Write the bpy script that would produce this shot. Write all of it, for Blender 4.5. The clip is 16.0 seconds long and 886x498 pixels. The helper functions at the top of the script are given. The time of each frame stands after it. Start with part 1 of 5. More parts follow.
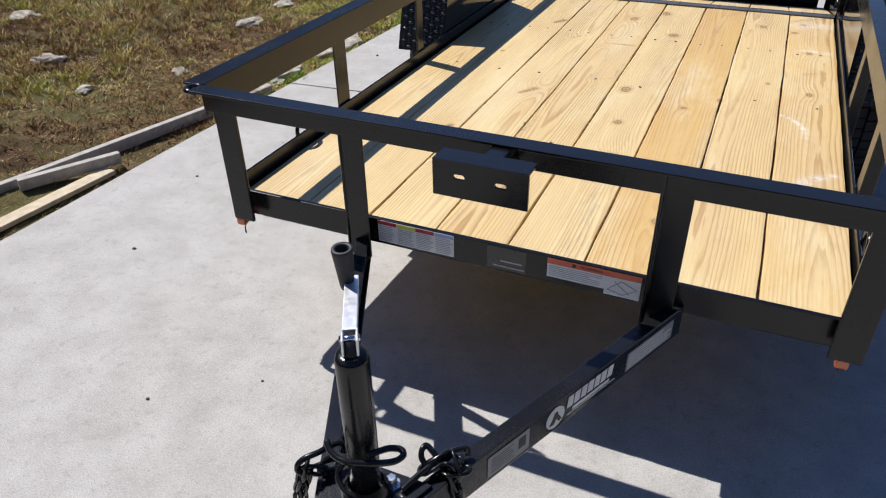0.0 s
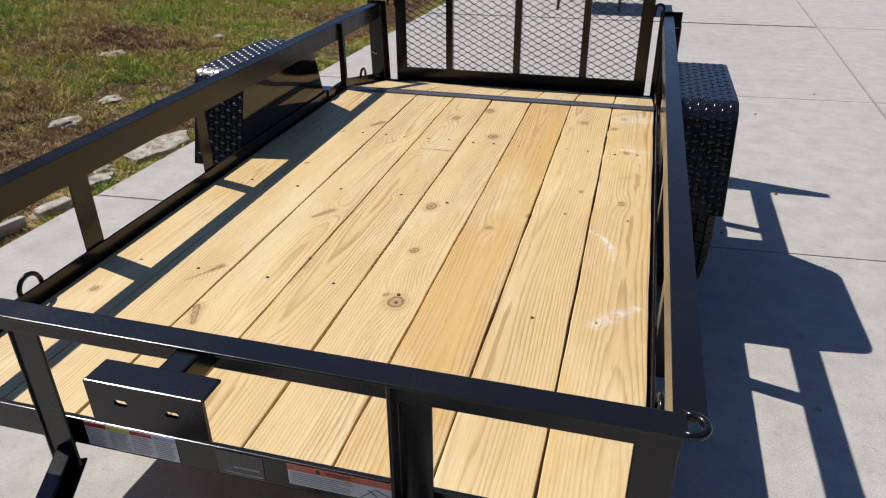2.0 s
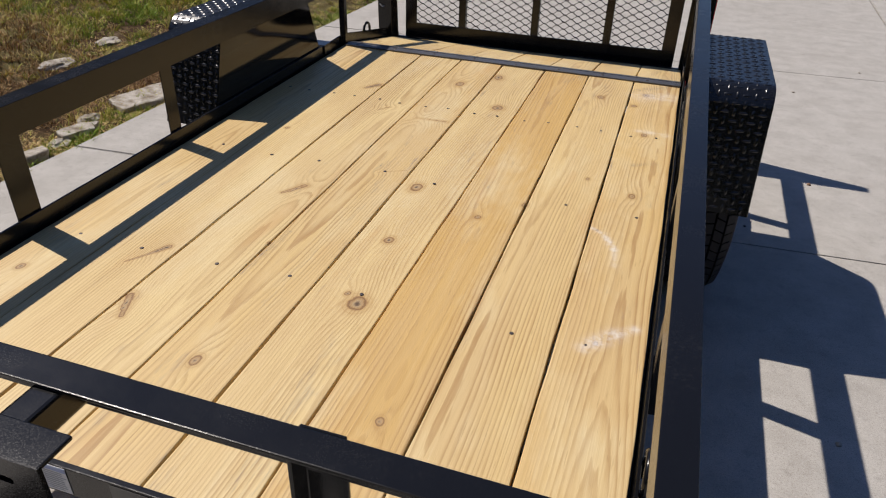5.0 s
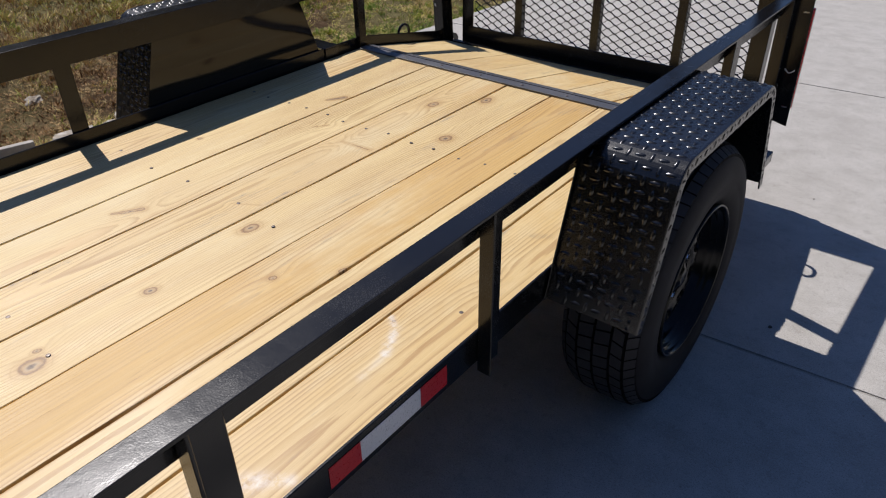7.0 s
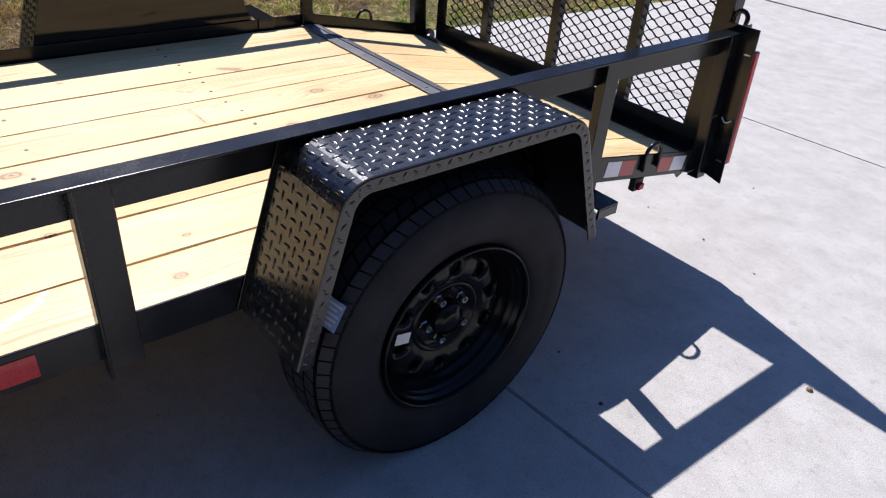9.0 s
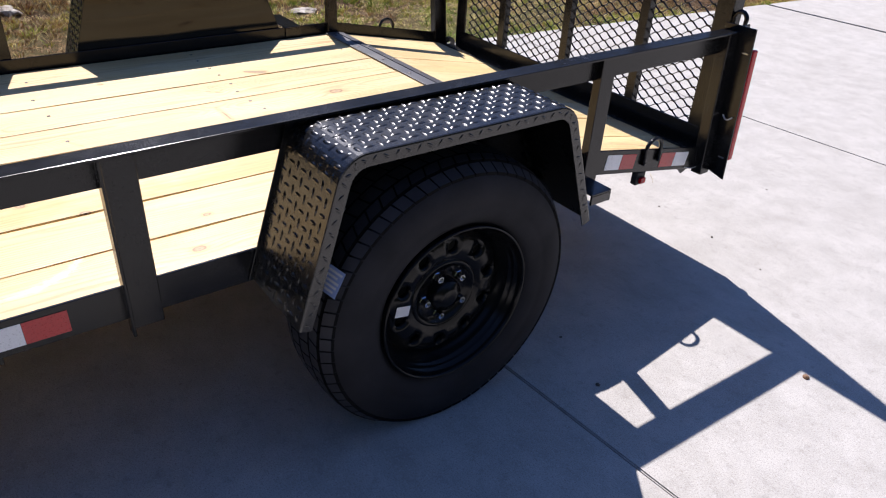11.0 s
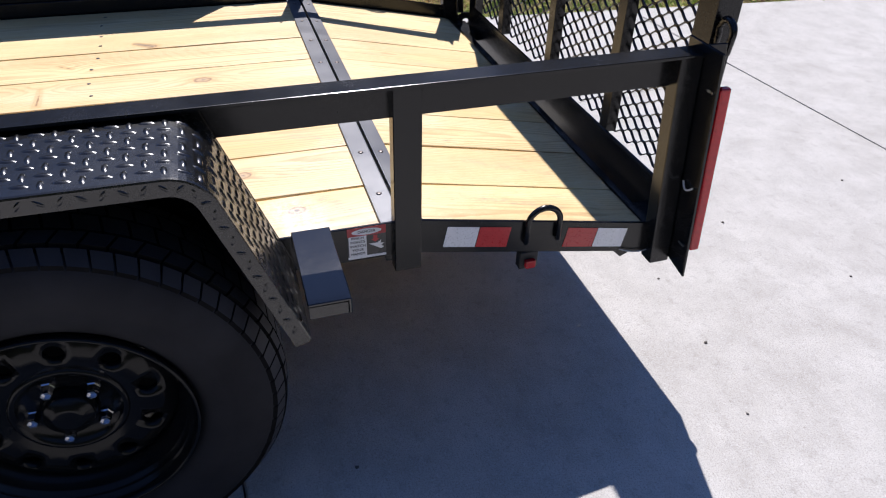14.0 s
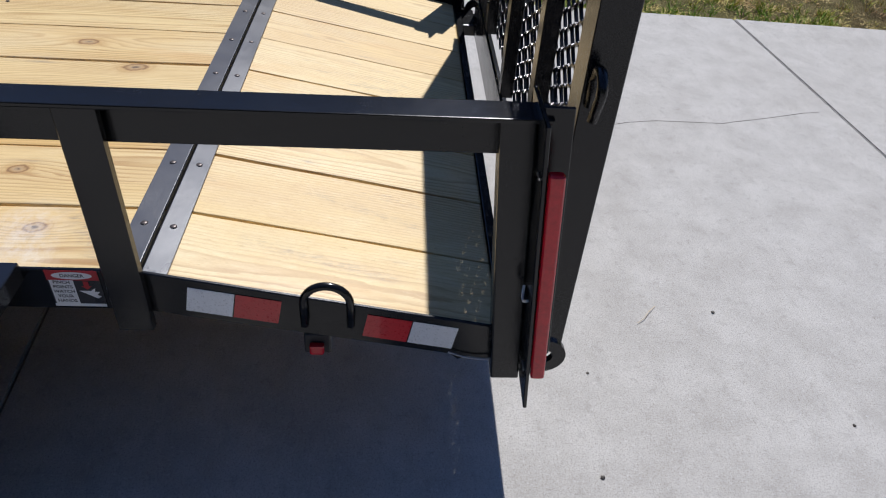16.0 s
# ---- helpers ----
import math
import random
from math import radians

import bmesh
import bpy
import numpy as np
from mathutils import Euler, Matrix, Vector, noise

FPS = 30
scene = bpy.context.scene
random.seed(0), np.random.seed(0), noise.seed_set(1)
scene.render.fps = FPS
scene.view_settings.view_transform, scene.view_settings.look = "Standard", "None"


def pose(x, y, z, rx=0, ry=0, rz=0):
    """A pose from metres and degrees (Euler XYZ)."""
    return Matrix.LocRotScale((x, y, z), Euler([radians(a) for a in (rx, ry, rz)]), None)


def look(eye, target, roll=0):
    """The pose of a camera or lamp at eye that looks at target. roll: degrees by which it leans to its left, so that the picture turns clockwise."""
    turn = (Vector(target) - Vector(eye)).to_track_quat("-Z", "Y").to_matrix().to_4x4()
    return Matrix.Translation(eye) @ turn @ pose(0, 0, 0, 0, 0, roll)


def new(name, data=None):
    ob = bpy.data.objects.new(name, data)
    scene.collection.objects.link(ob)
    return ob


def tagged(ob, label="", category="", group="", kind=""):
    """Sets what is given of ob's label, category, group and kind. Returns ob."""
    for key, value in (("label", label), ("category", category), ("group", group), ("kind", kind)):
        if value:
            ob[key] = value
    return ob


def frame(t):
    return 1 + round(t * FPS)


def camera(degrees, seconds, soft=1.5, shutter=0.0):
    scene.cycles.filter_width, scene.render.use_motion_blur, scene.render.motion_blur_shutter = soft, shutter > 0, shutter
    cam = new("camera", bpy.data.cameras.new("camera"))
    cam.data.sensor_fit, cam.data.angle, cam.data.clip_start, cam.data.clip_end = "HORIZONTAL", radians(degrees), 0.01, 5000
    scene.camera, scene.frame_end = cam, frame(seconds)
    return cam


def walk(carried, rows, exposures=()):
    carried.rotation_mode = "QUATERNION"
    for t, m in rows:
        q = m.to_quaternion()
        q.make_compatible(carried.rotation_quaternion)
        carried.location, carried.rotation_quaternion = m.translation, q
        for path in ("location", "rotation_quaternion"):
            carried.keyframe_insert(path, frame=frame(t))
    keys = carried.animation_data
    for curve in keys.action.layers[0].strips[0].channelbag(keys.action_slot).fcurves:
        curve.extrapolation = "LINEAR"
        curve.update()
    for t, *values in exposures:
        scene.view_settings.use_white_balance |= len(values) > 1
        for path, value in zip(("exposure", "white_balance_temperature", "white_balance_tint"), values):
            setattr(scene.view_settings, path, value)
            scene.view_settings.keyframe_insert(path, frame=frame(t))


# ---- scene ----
cam = camera(64.1, 16.0, soft=1.15)
PATH = [
    (0, (0.452, -1.3, 1.435), (-0.239, 0.225, 0.339), -1.1),
    (0.5, (0.512, -1.211, 1.433), (-0.081, 0.35, 0.333), -0.4),
    (1, (0.652, -1.051, 1.464), (0.078, 0.544, 0.402), -0.3),
    (1.5, (0.707, -0.932, 1.477), (0.164, 0.698, 0.453), -0.6),
    (2, (0.651, -0.825, 1.489), (0.186, 0.874, 0.541), -0.4),
    (2.5, (0.605, -0.759, 1.467), (0.184, 0.958, 0.532), -0.3),
    (3, (0.575, -0.747, 1.463), (0.184, 0.972, 0.518), 0.1),
    (3.5, (0.563, -0.745, 1.466), (0.186, 0.97, 0.508), 0.2),
    (4, (0.553, -0.716, 1.46), (0.201, 0.994, 0.484), 0.6),
    (4.2, (0.556, -0.698, 1.456), (0.206, 1.006, 0.47), 0.6),
    (6.3, (1.066, -0.045, 1.448), (0.198, 1.324, 0.277), 3.7),
    (6.5, (1.127, 0.045, 1.454), (0.226, 1.396, 0.287), 3.1),
    (7, (1.388, 0.326, 1.421), (0.344, 1.643, 0.336), -0.8),
    (7.5, (1.55, 0.577, 1.36), (0.499, 1.888, 0.275), -1.1),
    (8, (1.643, 0.826, 1.352), (0.542, 2.087, 0.258), 1.1),
    (8.5, (1.774, 1.011, 1.336), (0.563, 2.175, 0.252), 1.9),
    (8.7, (1.807, 1.033, 1.351), (0.57, 2.164, 0.268), 4.8),
    (10.8, (2.055, 0.962, 1.352), (0.719, 2.012, 0.297), 3.4),
    (11, (2.019, 1.012, 1.345), (0.68, 2.065, 0.297), 3.7),
    (11.5, (1.974, 1.121, 1.362), (0.61, 2.146, 0.318), 2.6),
    (12, (2.01, 1.212, 1.356), (0.562, 2.104, 0.303), 0.4),
    (12.5, (2.04, 1.468, 1.366), (0.579, 2.31, 0.29), 1.0),
    (13, (2.003, 1.737, 1.34), (0.555, 2.552, 0.227), 2.7),
    (13.5, (1.961, 2.026, 1.336), (0.466, 2.685, 0.182), 1.7),
    (14, (1.869, 2.228, 1.291), (0.332, 2.733, 0.114), 1.7),
    (14.5, (1.704, 2.354, 1.285), (0.188, 2.803, 0.061), 3.9),
    (15, (1.62, 2.473, 1.264), (0.118, 2.911, 0.018), 4.8),
    (15.5, (1.609, 2.693, 1.263), (0.075, 2.972, 0.011), 3.1),
    (16, (1.574, 2.904, 1.241), (0.025, 3.046, -0.016), 4.7),
]
walk(cam, [(t, look(eye, target, roll)) for t, eye, target, roll in PATH],
     exposures=[(0.0, 0.27, 5990, 13), (1.0, 0.28, 5990, 14), (1.6, 0.18, 6130, 13), (3.5, -0.07, 6590, 13), (4.2, -0.06, 6570, 14), (6.4, -0.26, 6470, 15), (7.0, -0.05, 6150, 15), (8.0, 0.25, 5770, 16),
                (8.7, 0.52, 5820, 17), (11.0, 0.68, 6020, 19), (12.5, 0.7, 6040, 19), (14.5, 0.47, 5830, 16), (15.3, 0.22, 5800, 14), (16.0, 0.07, 5820, 13)])

# ---- world, sun ----
SUN_TRAVEL = Vector((0.718, -0.2, -1.0)).normalized()
world = bpy.data.worlds.new("sky")
scene.world = world
world.use_nodes = True
wn = world.node_tree
wn.nodes.clear()
sky = wn.nodes.new("ShaderNodeTexSky")
sky.sky_type, sky.sun_disc = "NISHITA", False
sky.sun_elevation = math.asin(-SUN_TRAVEL.z)
sky.sun_rotation = math.atan2(-SUN_TRAVEL.x, -SUN_TRAVEL.y)
sky.air_density, sky.dust_density, sky.ozone_density = 1.0, 0.3, 3.0
bg = wn.nodes.new("ShaderNodeBackground")
bg.inputs[1].default_value = 0.065
wout = wn.nodes.new("ShaderNodeOutputWorld")
tint = wn.nodes.new("ShaderNodeMix")
tint.data_type, tint.blend_type = "RGBA", "MULTIPLY"
tint.inputs[0].default_value = 1.0
tint.inputs[7].default_value = (0.89, 0.99, 1.2, 1.0)
wn.links.new(sky.outputs[0], tint.inputs[6])
wn.links.new(tint.outputs[2], bg.inputs[0])
wn.links.new(bg.outputs[0], wout.inputs[0])
sun_data = bpy.data.lights.new("sun", "SUN")
sun_data.energy, sun_data.angle, sun_data.color = 4.7, radians(0.53), (1.0, 0.945, 0.85)
sun_lamp = new("sun", sun_data)
sun_lamp.matrix_world = look((-7.18, 2.0, 10.0), (0, 0, 0))


# ---- materials ----
class Mat:
    """Small helper round one node material."""

    def __init__(self, name, colour=(0.5, 0.5, 0.5), rough=0.5, metal=0.0, coat=0.0, spec=0.5):
        self.m = bpy.data.materials.new(name)
        self.m.use_nodes = True
        self.t = self.m.node_tree
        self.b = self.t.nodes["Principled BSDF"]
        self.set("Base Color", (*colour, 1))
        self.set("Roughness", rough)
        self.set("Metallic", metal)
        self.set("Coat Weight", coat)
        self.set("Coat Roughness", 0.06)
        self.set("Specular IOR Level", spec)
        self.co = None

    def set(self, key, value):
        self.b.inputs[key].default_value = value

    def node(self, kind, **inputs):
        n = self.t.nodes.new(kind)
        for k, v in inputs.items():
            n.inputs[k.replace("_", " ")].default_value = v
        return n

    def link(self, a, b):
        self.t.links.new(a, b)

    def coords(self, kind="Object", scale=(1, 1, 1)):
        c = self.node("ShaderNodeTexCoord")
        mp = self.node("ShaderNodeMapping")
        mp.inputs["Scale"].default_value = scale
        self.link(c.outputs[kind], mp.inputs[0])
        return mp.outputs[0]

    def noise(self, scale, detail=4.0, rough=0.55, vec=None, distortion=0.0):
        n = self.node("ShaderNodeTexNoise", Scale=scale, Detail=detail, Roughness=rough, Distortion=distortion)
        self.link(vec if vec else self.coords(), n.inputs["Vector"])
        return n.outputs[0]

    def ramp(self, fac, stops):
        r = self.node("ShaderNodeValToRGB")
        el = r.color_ramp.elements
        while len(el) < len(stops):
            el.new(0.5)
        for e, (p, c) in zip(el, stops):
            e.position, e.color = p, (*c, 1) if len(c) == 3 else c
        self.link(fac, r.inputs[0])
        return r.outputs[0]

    def grey(self, fac, a, b, lo=0.3, hi=0.7):
        return self.ramp(fac, [(lo, (a, a, a)), (hi, (b, b, b))])

    def mix(self, fac, a, b, mode="MIX"):
        n = self.node("ShaderNodeMix")
        n.data_type, n.blend_type = "RGBA", mode
        for sock, v in ((n.inputs[0], fac), (n.inputs[6], a), (n.inputs[7], b)):
            if isinstance(v, (int, float)):
                sock.default_value = v
            elif isinstance(v, tuple):
                sock.default_value = (*v, 1)
            else:
                self.link(v, sock)
        return n.outputs[2]

    def math(self, op, a, b=0.0):
        n = self.node("ShaderNodeMath")
        n.operation = op
        for sock, v in ((n.inputs[0], a), (n.inputs[1], b)):
            if isinstance(v, (int, float)):
                sock.default_value = v
            else:
                self.link(v, sock)
        return n.outputs[0]

    def colour(self, sock):
        self.link(sock, self.b.inputs["Base Color"])
        return self

    def rough(self, sock):
        self.link(sock, self.b.inputs["Roughness"])
        return self

    def bump(self, height, strength=0.3, distance=0.002):
        n = self.node("ShaderNodeBump", Strength=strength, Distance=distance)
        self.link(height, n.inputs["Height"])
        self.link(n.outputs[0], self.b.inputs["Normal"])
        return self


def black_paint(name, base, rough, peel, dust, spec=0.5, matt=0.16):
    m = Mat(name, (base, base, base * 1.08), rough, 0.0, 0.0, spec)
    big = m.noise(5.0, 5.0, 0.6)
    fine = m.noise(420.0, 2.0)
    speck = m.noise(160.0, 3.0)
    dirt = m.math("MULTIPLY", m.grey(big, 0.0, 1.0, 0.5, 0.75), m.grey(speck, 0.0, 1.0, 0.5, 0.72))
    m.colour(m.mix(m.math("MULTIPLY", dirt, dust), (base, base, base * 1.08), (0.16, 0.15, 0.135)))
    fleck = m.math("MULTIPLY", m.grey(m.noise(520.0, 2.0, 0.6), 0.0, 1.0, 0.5, 0.66), m.grey(m.noise(9.0, 4.0, 0.65), 0.15, 1.0, 0.4, 0.65))
    m.rough(m.math("ADD", m.grey(big, rough * 0.8, rough * 1.4), m.math("MULTIPLY", fleck, matt)))
    m.bump(m.math("ADD", fine, m.math("MULTIPLY", m.noise(60.0, 2.0), 1.5)), peel, 0.0006)
    return m.m


PAINT = black_paint("gloss_black_paint", 0.007, 0.19, 0.16, 0.1, 0.4, 0.1)
PLATE = black_paint("black_plate_paint", 0.0065, 0.23, 0.18, 0.05, 0.75, 0.05)
STEP = black_paint("bluish_black_step_paint", 0.009, 0.12, 0.16, 0.04, 0.7, 0.06)
TONGUE = black_paint("dusty_black_paint", 0.009, 0.2, 0.25, 0.2)
STRAP = black_paint("worn_black_strap_paint", 0.075, 0.32, 0.3, 0.5, 0.9)


def make_concrete():
    m = Mat("concrete", rough=0.85, spec=0.3)
    big = m.noise(0.9, 6.0, 0.6)
    mid = m.noise(7.0, 5.0, 0.65)
    fine = m.noise(240.0, 3.0, 0.7)
    speck = m.noise(75.0, 2.0, 0.5)
    c = m.ramp(big, [(0.3, (0.405, 0.382, 0.343)), (0.5, (0.47, 0.447, 0.407)), (0.62, (0.482, 0.462, 0.425)), (0.75, (0.52, 0.5, 0.46))])
    c = m.mix(0.5, c, m.ramp(mid, [(0.3, (0.32, 0.3, 0.265)), (0.62, (0.54, 0.518, 0.475))]))
    blot = m.noise(32.0, 3.0, 0.6)
    c = m.mix(m.grey(blot, 0.0, 0.5, 0.55, 0.72), c, (0.3, 0.28, 0.25))
    c = m.mix(m.grey(fine, 0.0, 0.7, 0.48, 0.7), c, (0.24, 0.22, 0.195))
    grit = m.noise(480.0, 2.0, 0.6)
    c = m.mix(m.grey(grit, 0.0, 0.55, 0.6, 0.72), c, (0.17, 0.15, 0.13))
    pale = m.noise(130.0, 2.0, 0.6)
    c = m.mix(m.grey(pale, 0.0, 0.5, 0.58, 0.72), c, (0.6, 0.585, 0.56))
    c = m.mix(m.grey(speck, 0.0, 0.55, 0.7, 0.78), c, (0.2, 0.17, 0.14))
    info = m.node("ShaderNodeObjectInfo")
    c = m.mix(m.math("MULTIPLY", info.outputs["Random"], 0.1), c, (0.33, 0.31, 0.29))
    m.colour(c)
    m.bump(m.math("ADD", fine, m.math("MULTIPLY", mid, 0.22)), 0.35, 0.003)
    return m.m


def make_wavy_sheet():
    """Thin glossy black sheet that is not quite flat."""
    m = Mat("wavy_black_sheet", (0.006, 0.006, 0.0065), 0.07, spec=0.42)
    m.bump(m.noise(2.4, 1.0, 0.4, m.coords("Object", (1.0, 0.7, 1.6)), 0.4), 0.5, 0.012)
    return m.m


SHEET = make_wavy_sheet()
CONCRETE = make_concrete()


def make_wood():
    """Plain-sawn yellow pine: ring lines follow the field that each plank carries, knots dark in it."""
    m = Mat("yellow_pine", rough=0.5, spec=0.4)
    ring = m.node("ShaderNodeAttribute")
    ring.attribute_name = "rings"
    knot = m.node("ShaderNodeAttribute")
    knot.attribute_name = "knot"
    scar = m.node("ShaderNodeAttribute")
    scar.attribute_name = "scar"
    tone = m.node("ShaderNodeAttribute")
    tone.attribute_name = "tone"
    rnd = tone.outputs["Fac"]
    wobble = m.noise(38.0, 3.0, 0.55, m.coords("Object", (1.0, 0.06, 1.0)))
    phase = m.math("ADD", ring.outputs["Fac"], m.math("MULTIPLY", wobble, 1.5))
    saw = m.math("FRACT", phase)
    late = m.ramp(saw, [(0.0, (0, 0, 0)), (0.45, (0.05, 0.05, 0.05)), (0.7, (0.55, 0.55, 0.55)), (0.84, (1, 1, 1)), (0.96, (0.7, 0.7, 0.7)), (1.0, (0, 0, 0))])
    patch = m.noise(4.5, 5.0, 0.62, m.coords("Object", (1.0, 0.22, 1.0)))
    strength = m.math("MULTIPLY", late, m.grey(patch, 0.16, 0.9, 0.4, 0.7))
    light = m.mix(rnd, (0.775, 0.61, 0.305), (0.645, 0.42, 0.145))
    band = m.noise(22.0, 4.0, 0.6, m.coords("Object", (1.0, 0.035, 1.0)))
    light = m.mix(m.grey(band, 0.0, 0.55, 0.42, 0.7), light, (0.64, 0.455, 0.225))
    heart = m.noise(2.2, 4.0, 0.6, m.coords("Object", (2.2, 0.45, 1.0)))
    light = m.mix(m.grey(heart, 0.0, 0.7, 0.47, 0.66), light, (0.65, 0.475, 0.235))
    pale = m.noise(5.5, 5.0, 0.65, m.coords("Object", (1.0, 0.3, 1.0)))
    light = m.mix(m.grey(pale, 0.0, 0.55, 0.5, 0.7), light, (0.80, 0.69, 0.42))
    dark = m.mix(rnd, (0.36, 0.19, 0.058), (0.31, 0.13, 0.032))
    c = m.mix(strength, light, dark)
    fibre = m.noise(620.0, 4.0, 0.7, m.coords("Object", (1.0, 0.011, 1.0)))
    c = m.mix(m.grey(fibre, 0.0, 0.26, 0.45, 0.68), c, (0.42, 0.26, 0.105))
    streak = m.noise(150.0, 4.0, 0.7, m.coords("Object", (1.0, 0.014, 1.0)))
    c = m.mix(m.grey(streak, 0.0, 0.34, 0.52, 0.72), c, (0.50, 0.32, 0.135))
    c = m.mix(m.ramp(streak, [(0.28, (0.22, 0.22, 0.22)), (0.44, (0, 0, 0))]), c, (0.84, 0.72, 0.44))
    fleck = m.noise(260.0, 2.0, 0.6, m.coords("Object", (1.0, 0.05, 1.0)))
    c = m.mix(m.grey(fleck, 0.0, 0.5, 0.66, 0.76), c, (0.36, 0.21, 0.085))
    sap = m.noise(9.0, 3.0, 0.6, m.coords("Object", (1.0, 0.2, 1.0)))
    c = m.mix(m.grey(sap, 0.0, 0.42, 0.62, 0.75), c, (0.58, 0.33, 0.12))
    kd = m.math("ADD", knot.outputs["Fac"], m.math("MULTIPLY", m.math("SUBTRACT", m.noise(52.0, 4.0, 0.65), 0.5), 0.65))
    kd = m.math("MULTIPLY", kd, 0.5)
    kr = m.ramp(kd, [(0.0, (1, 1, 1)), (0.25, (0.85, 0.85, 0.85)), (0.36, (1, 1, 1)), (0.42, (1, 1, 1)), (0.48, (0.5, 0.5, 0.5)), (0.6, (0.3, 0.3, 0.3)), (0.66, (0.6, 0.6, 0.6)), (0.72, (0.25, 0.25, 0.25)), (1.0, (0, 0, 0))])
    kc = m.ramp(kd, [(0.0, (0.04, 0.027, 0.02)), (0.1, (0.17, 0.11, 0.065)), (0.17, (0.43, 0.3, 0.16)), (0.3, (0.4, 0.24, 0.1)), (0.37, (0.25, 0.145, 0.06)), (0.41, (0.3, 0.17, 0.07)), (0.48, (0.44, 0.25, 0.085)), (0.7, (0.47, 0.29, 0.11)), (1.0, (0.55, 0.36, 0.15))])
    c = m.mix(kr, c, kc)
    smear = m.noise(17.0, 5.0, 0.7, m.coords("Object", (1.0, 0.16, 1.0)))
    hatch = m.noise(190.0, 3.0, 0.7, m.coords("Object", (1.0, 0.08, 1.0)))
    c = m.mix(m.math("MULTIPLY", m.grey(smear, 0.0, 0.7, 0.61, 0.74), m.grey(hatch, 0.15, 1.0, 0.4, 0.62)), c, (0.25, 0.2, 0.165))
    smudge = m.node("ShaderNodeAttribute")
    smudge.attribute_name = "smudge"
    c = m.mix(m.math("MULTIPLY", smudge.outputs["Fac"], m.math("MULTIPLY", m.grey(hatch, 0.1, 0.9, 0.42, 0.62), m.grey(m.noise(24.0, 4.0, 0.65), 0.2, 1.0, 0.4, 0.6))), c, (0.22, 0.175, 0.15))
    white = m.math("MULTIPLY", scar.outputs["Fac"], m.grey(m.noise(32.0, 6.0, 0.75), 0.1, 0.75, 0.38, 0.62))
    c = m.mix(white, c, (0.84, 0.84, 0.82))
    m.colour(c)
    m.rough(m.grey(patch, 0.56, 0.4, 0.35, 0.65))
    m.bump(m.math("ADD", m.math("MULTIPLY", late, 0.5), m.math("MULTIPLY", fibre, 1.4)), 0.3, 0.0012)
    return m.m


WOOD = make_wood()


def make_soil():
    m = Mat("dry_grass_soil", rough=0.95, spec=0.1)
    a, b, c3 = m.noise(0.55, 5.0, 0.6), m.noise(6.0, 6.0, 0.7), m.noise(70.0, 4.0, 0.7)
    c = m.ramp(b, [(0.3, (0.03, 0.018, 0.009)), (0.5, (0.085, 0.05, 0.024)), (0.68, (0.2, 0.14, 0.08)), (0.82, (0.42, 0.36, 0.28))])
    c = m.mix(m.grey(a, 0.0, 0.6, 0.46, 0.6), c, (0.2, 0.19, 0.07))
    c = m.mix(m.grey(c3, 0.0, 0.6, 0.5, 0.7), c, (0.05, 0.035, 0.022))
    m.colour(c)
    m.bump(m.math("ADD", b, c3), 0.8, 0.03)
    return m.m


SOIL = make_soil()


def make_blades():
    m = Mat("grass_blade", rough=0.7, spec=0.2)
    tint = m.node("ShaderNodeAttribute")
    tint.attribute_name = "tint"
    c = m.ramp(tint.outputs["Fac"], [(0.0, (0.17, 0.085, 0.032)), (0.18, (0.42, 0.245, 0.095)), (0.34, (0.68, 0.52, 0.23)), (0.5, (0.6, 0.51, 0.135)),
                                     (0.66, (0.45, 0.47, 0.075)), (0.82, (0.32, 0.40, 0.05)), (1.0, (0.18, 0.3, 0.035))])
    m.colour(c)
    m.set("Subsurface Weight", 0.0)
    return m.m


BLADES = make_blades()


def plain(name, colour, rough=0.5, metal=0.0, coat=0.0, vary=0.12, scale=40.0):
    m = Mat(name, colour, rough, metal, coat)
    n = m.noise(scale, 4.0, 0.6)
    m.colour(m.mix(m.grey(n, 0.0, 1.0, 0.3, 0.7), tuple(c * (1 - vary) for c in colour), tuple(min(1, c * (1 + vary)) for c in colour)))
    m.rough(m.grey(n, rough * 0.85, min(1, rough * 1.15)))
    return m.m


def make_rubber(name, a, b, rough, spec):
    m = Mat(name, (0.014, 0.014, 0.017), rough, spec=spec)
    n, f = m.noise(9.0, 5.0), m.noise(260.0, 3.0)
    m.colour(m.mix(m.grey(n, 0.0, 1.0, 0.35, 0.7), (a, a, a * 1.2), (b, b, b * 1.17)))
    m.bump(f, 0.2, 0.0008)
    return m.m


RUBBER = make_rubber("tyre_rubber", 0.014, 0.024, 0.7, 0.18)
# tyre rubber lightened: sky light on the tread tops put into the colour
TREAD = make_rubber("sky_lit_tread_rubber", 0.022, 0.038, 0.6, 0.3)
# near-black copy of the rubber: the grooves' shade put into the colour
GROOVE_SHADE = make_rubber("shade_dark_groove_rubber", 0.004, 0.007, 0.8, 0.1)
RIM = black_paint("black_wheel_paint", 0.007, 0.16, 0.05, 0.01, 0.22, 0.05)
CHROME = plain("chrome", (0.6, 0.6, 0.63), 0.14, 1.0, 0, 0.03)
ZINC = plain("zinc_plated_steel", (0.62, 0.63, 0.66), 0.28, 1.0, 0, 0.1)
SATIN = plain("satin_zinc", (0.86, 0.86, 0.87), 0.42, 0.75, 0, 0.06, 90.0)
SCREW = plain("dark_screw_steel", (0.13, 0.11, 0.1), 0.45, 0.8)
GRIP = plain("black_grip_rubber", (0.018, 0.018, 0.02), 0.55)
WIRE_W = plain("white_wire_plastic", (0.7, 0.7, 0.7), 0.4)
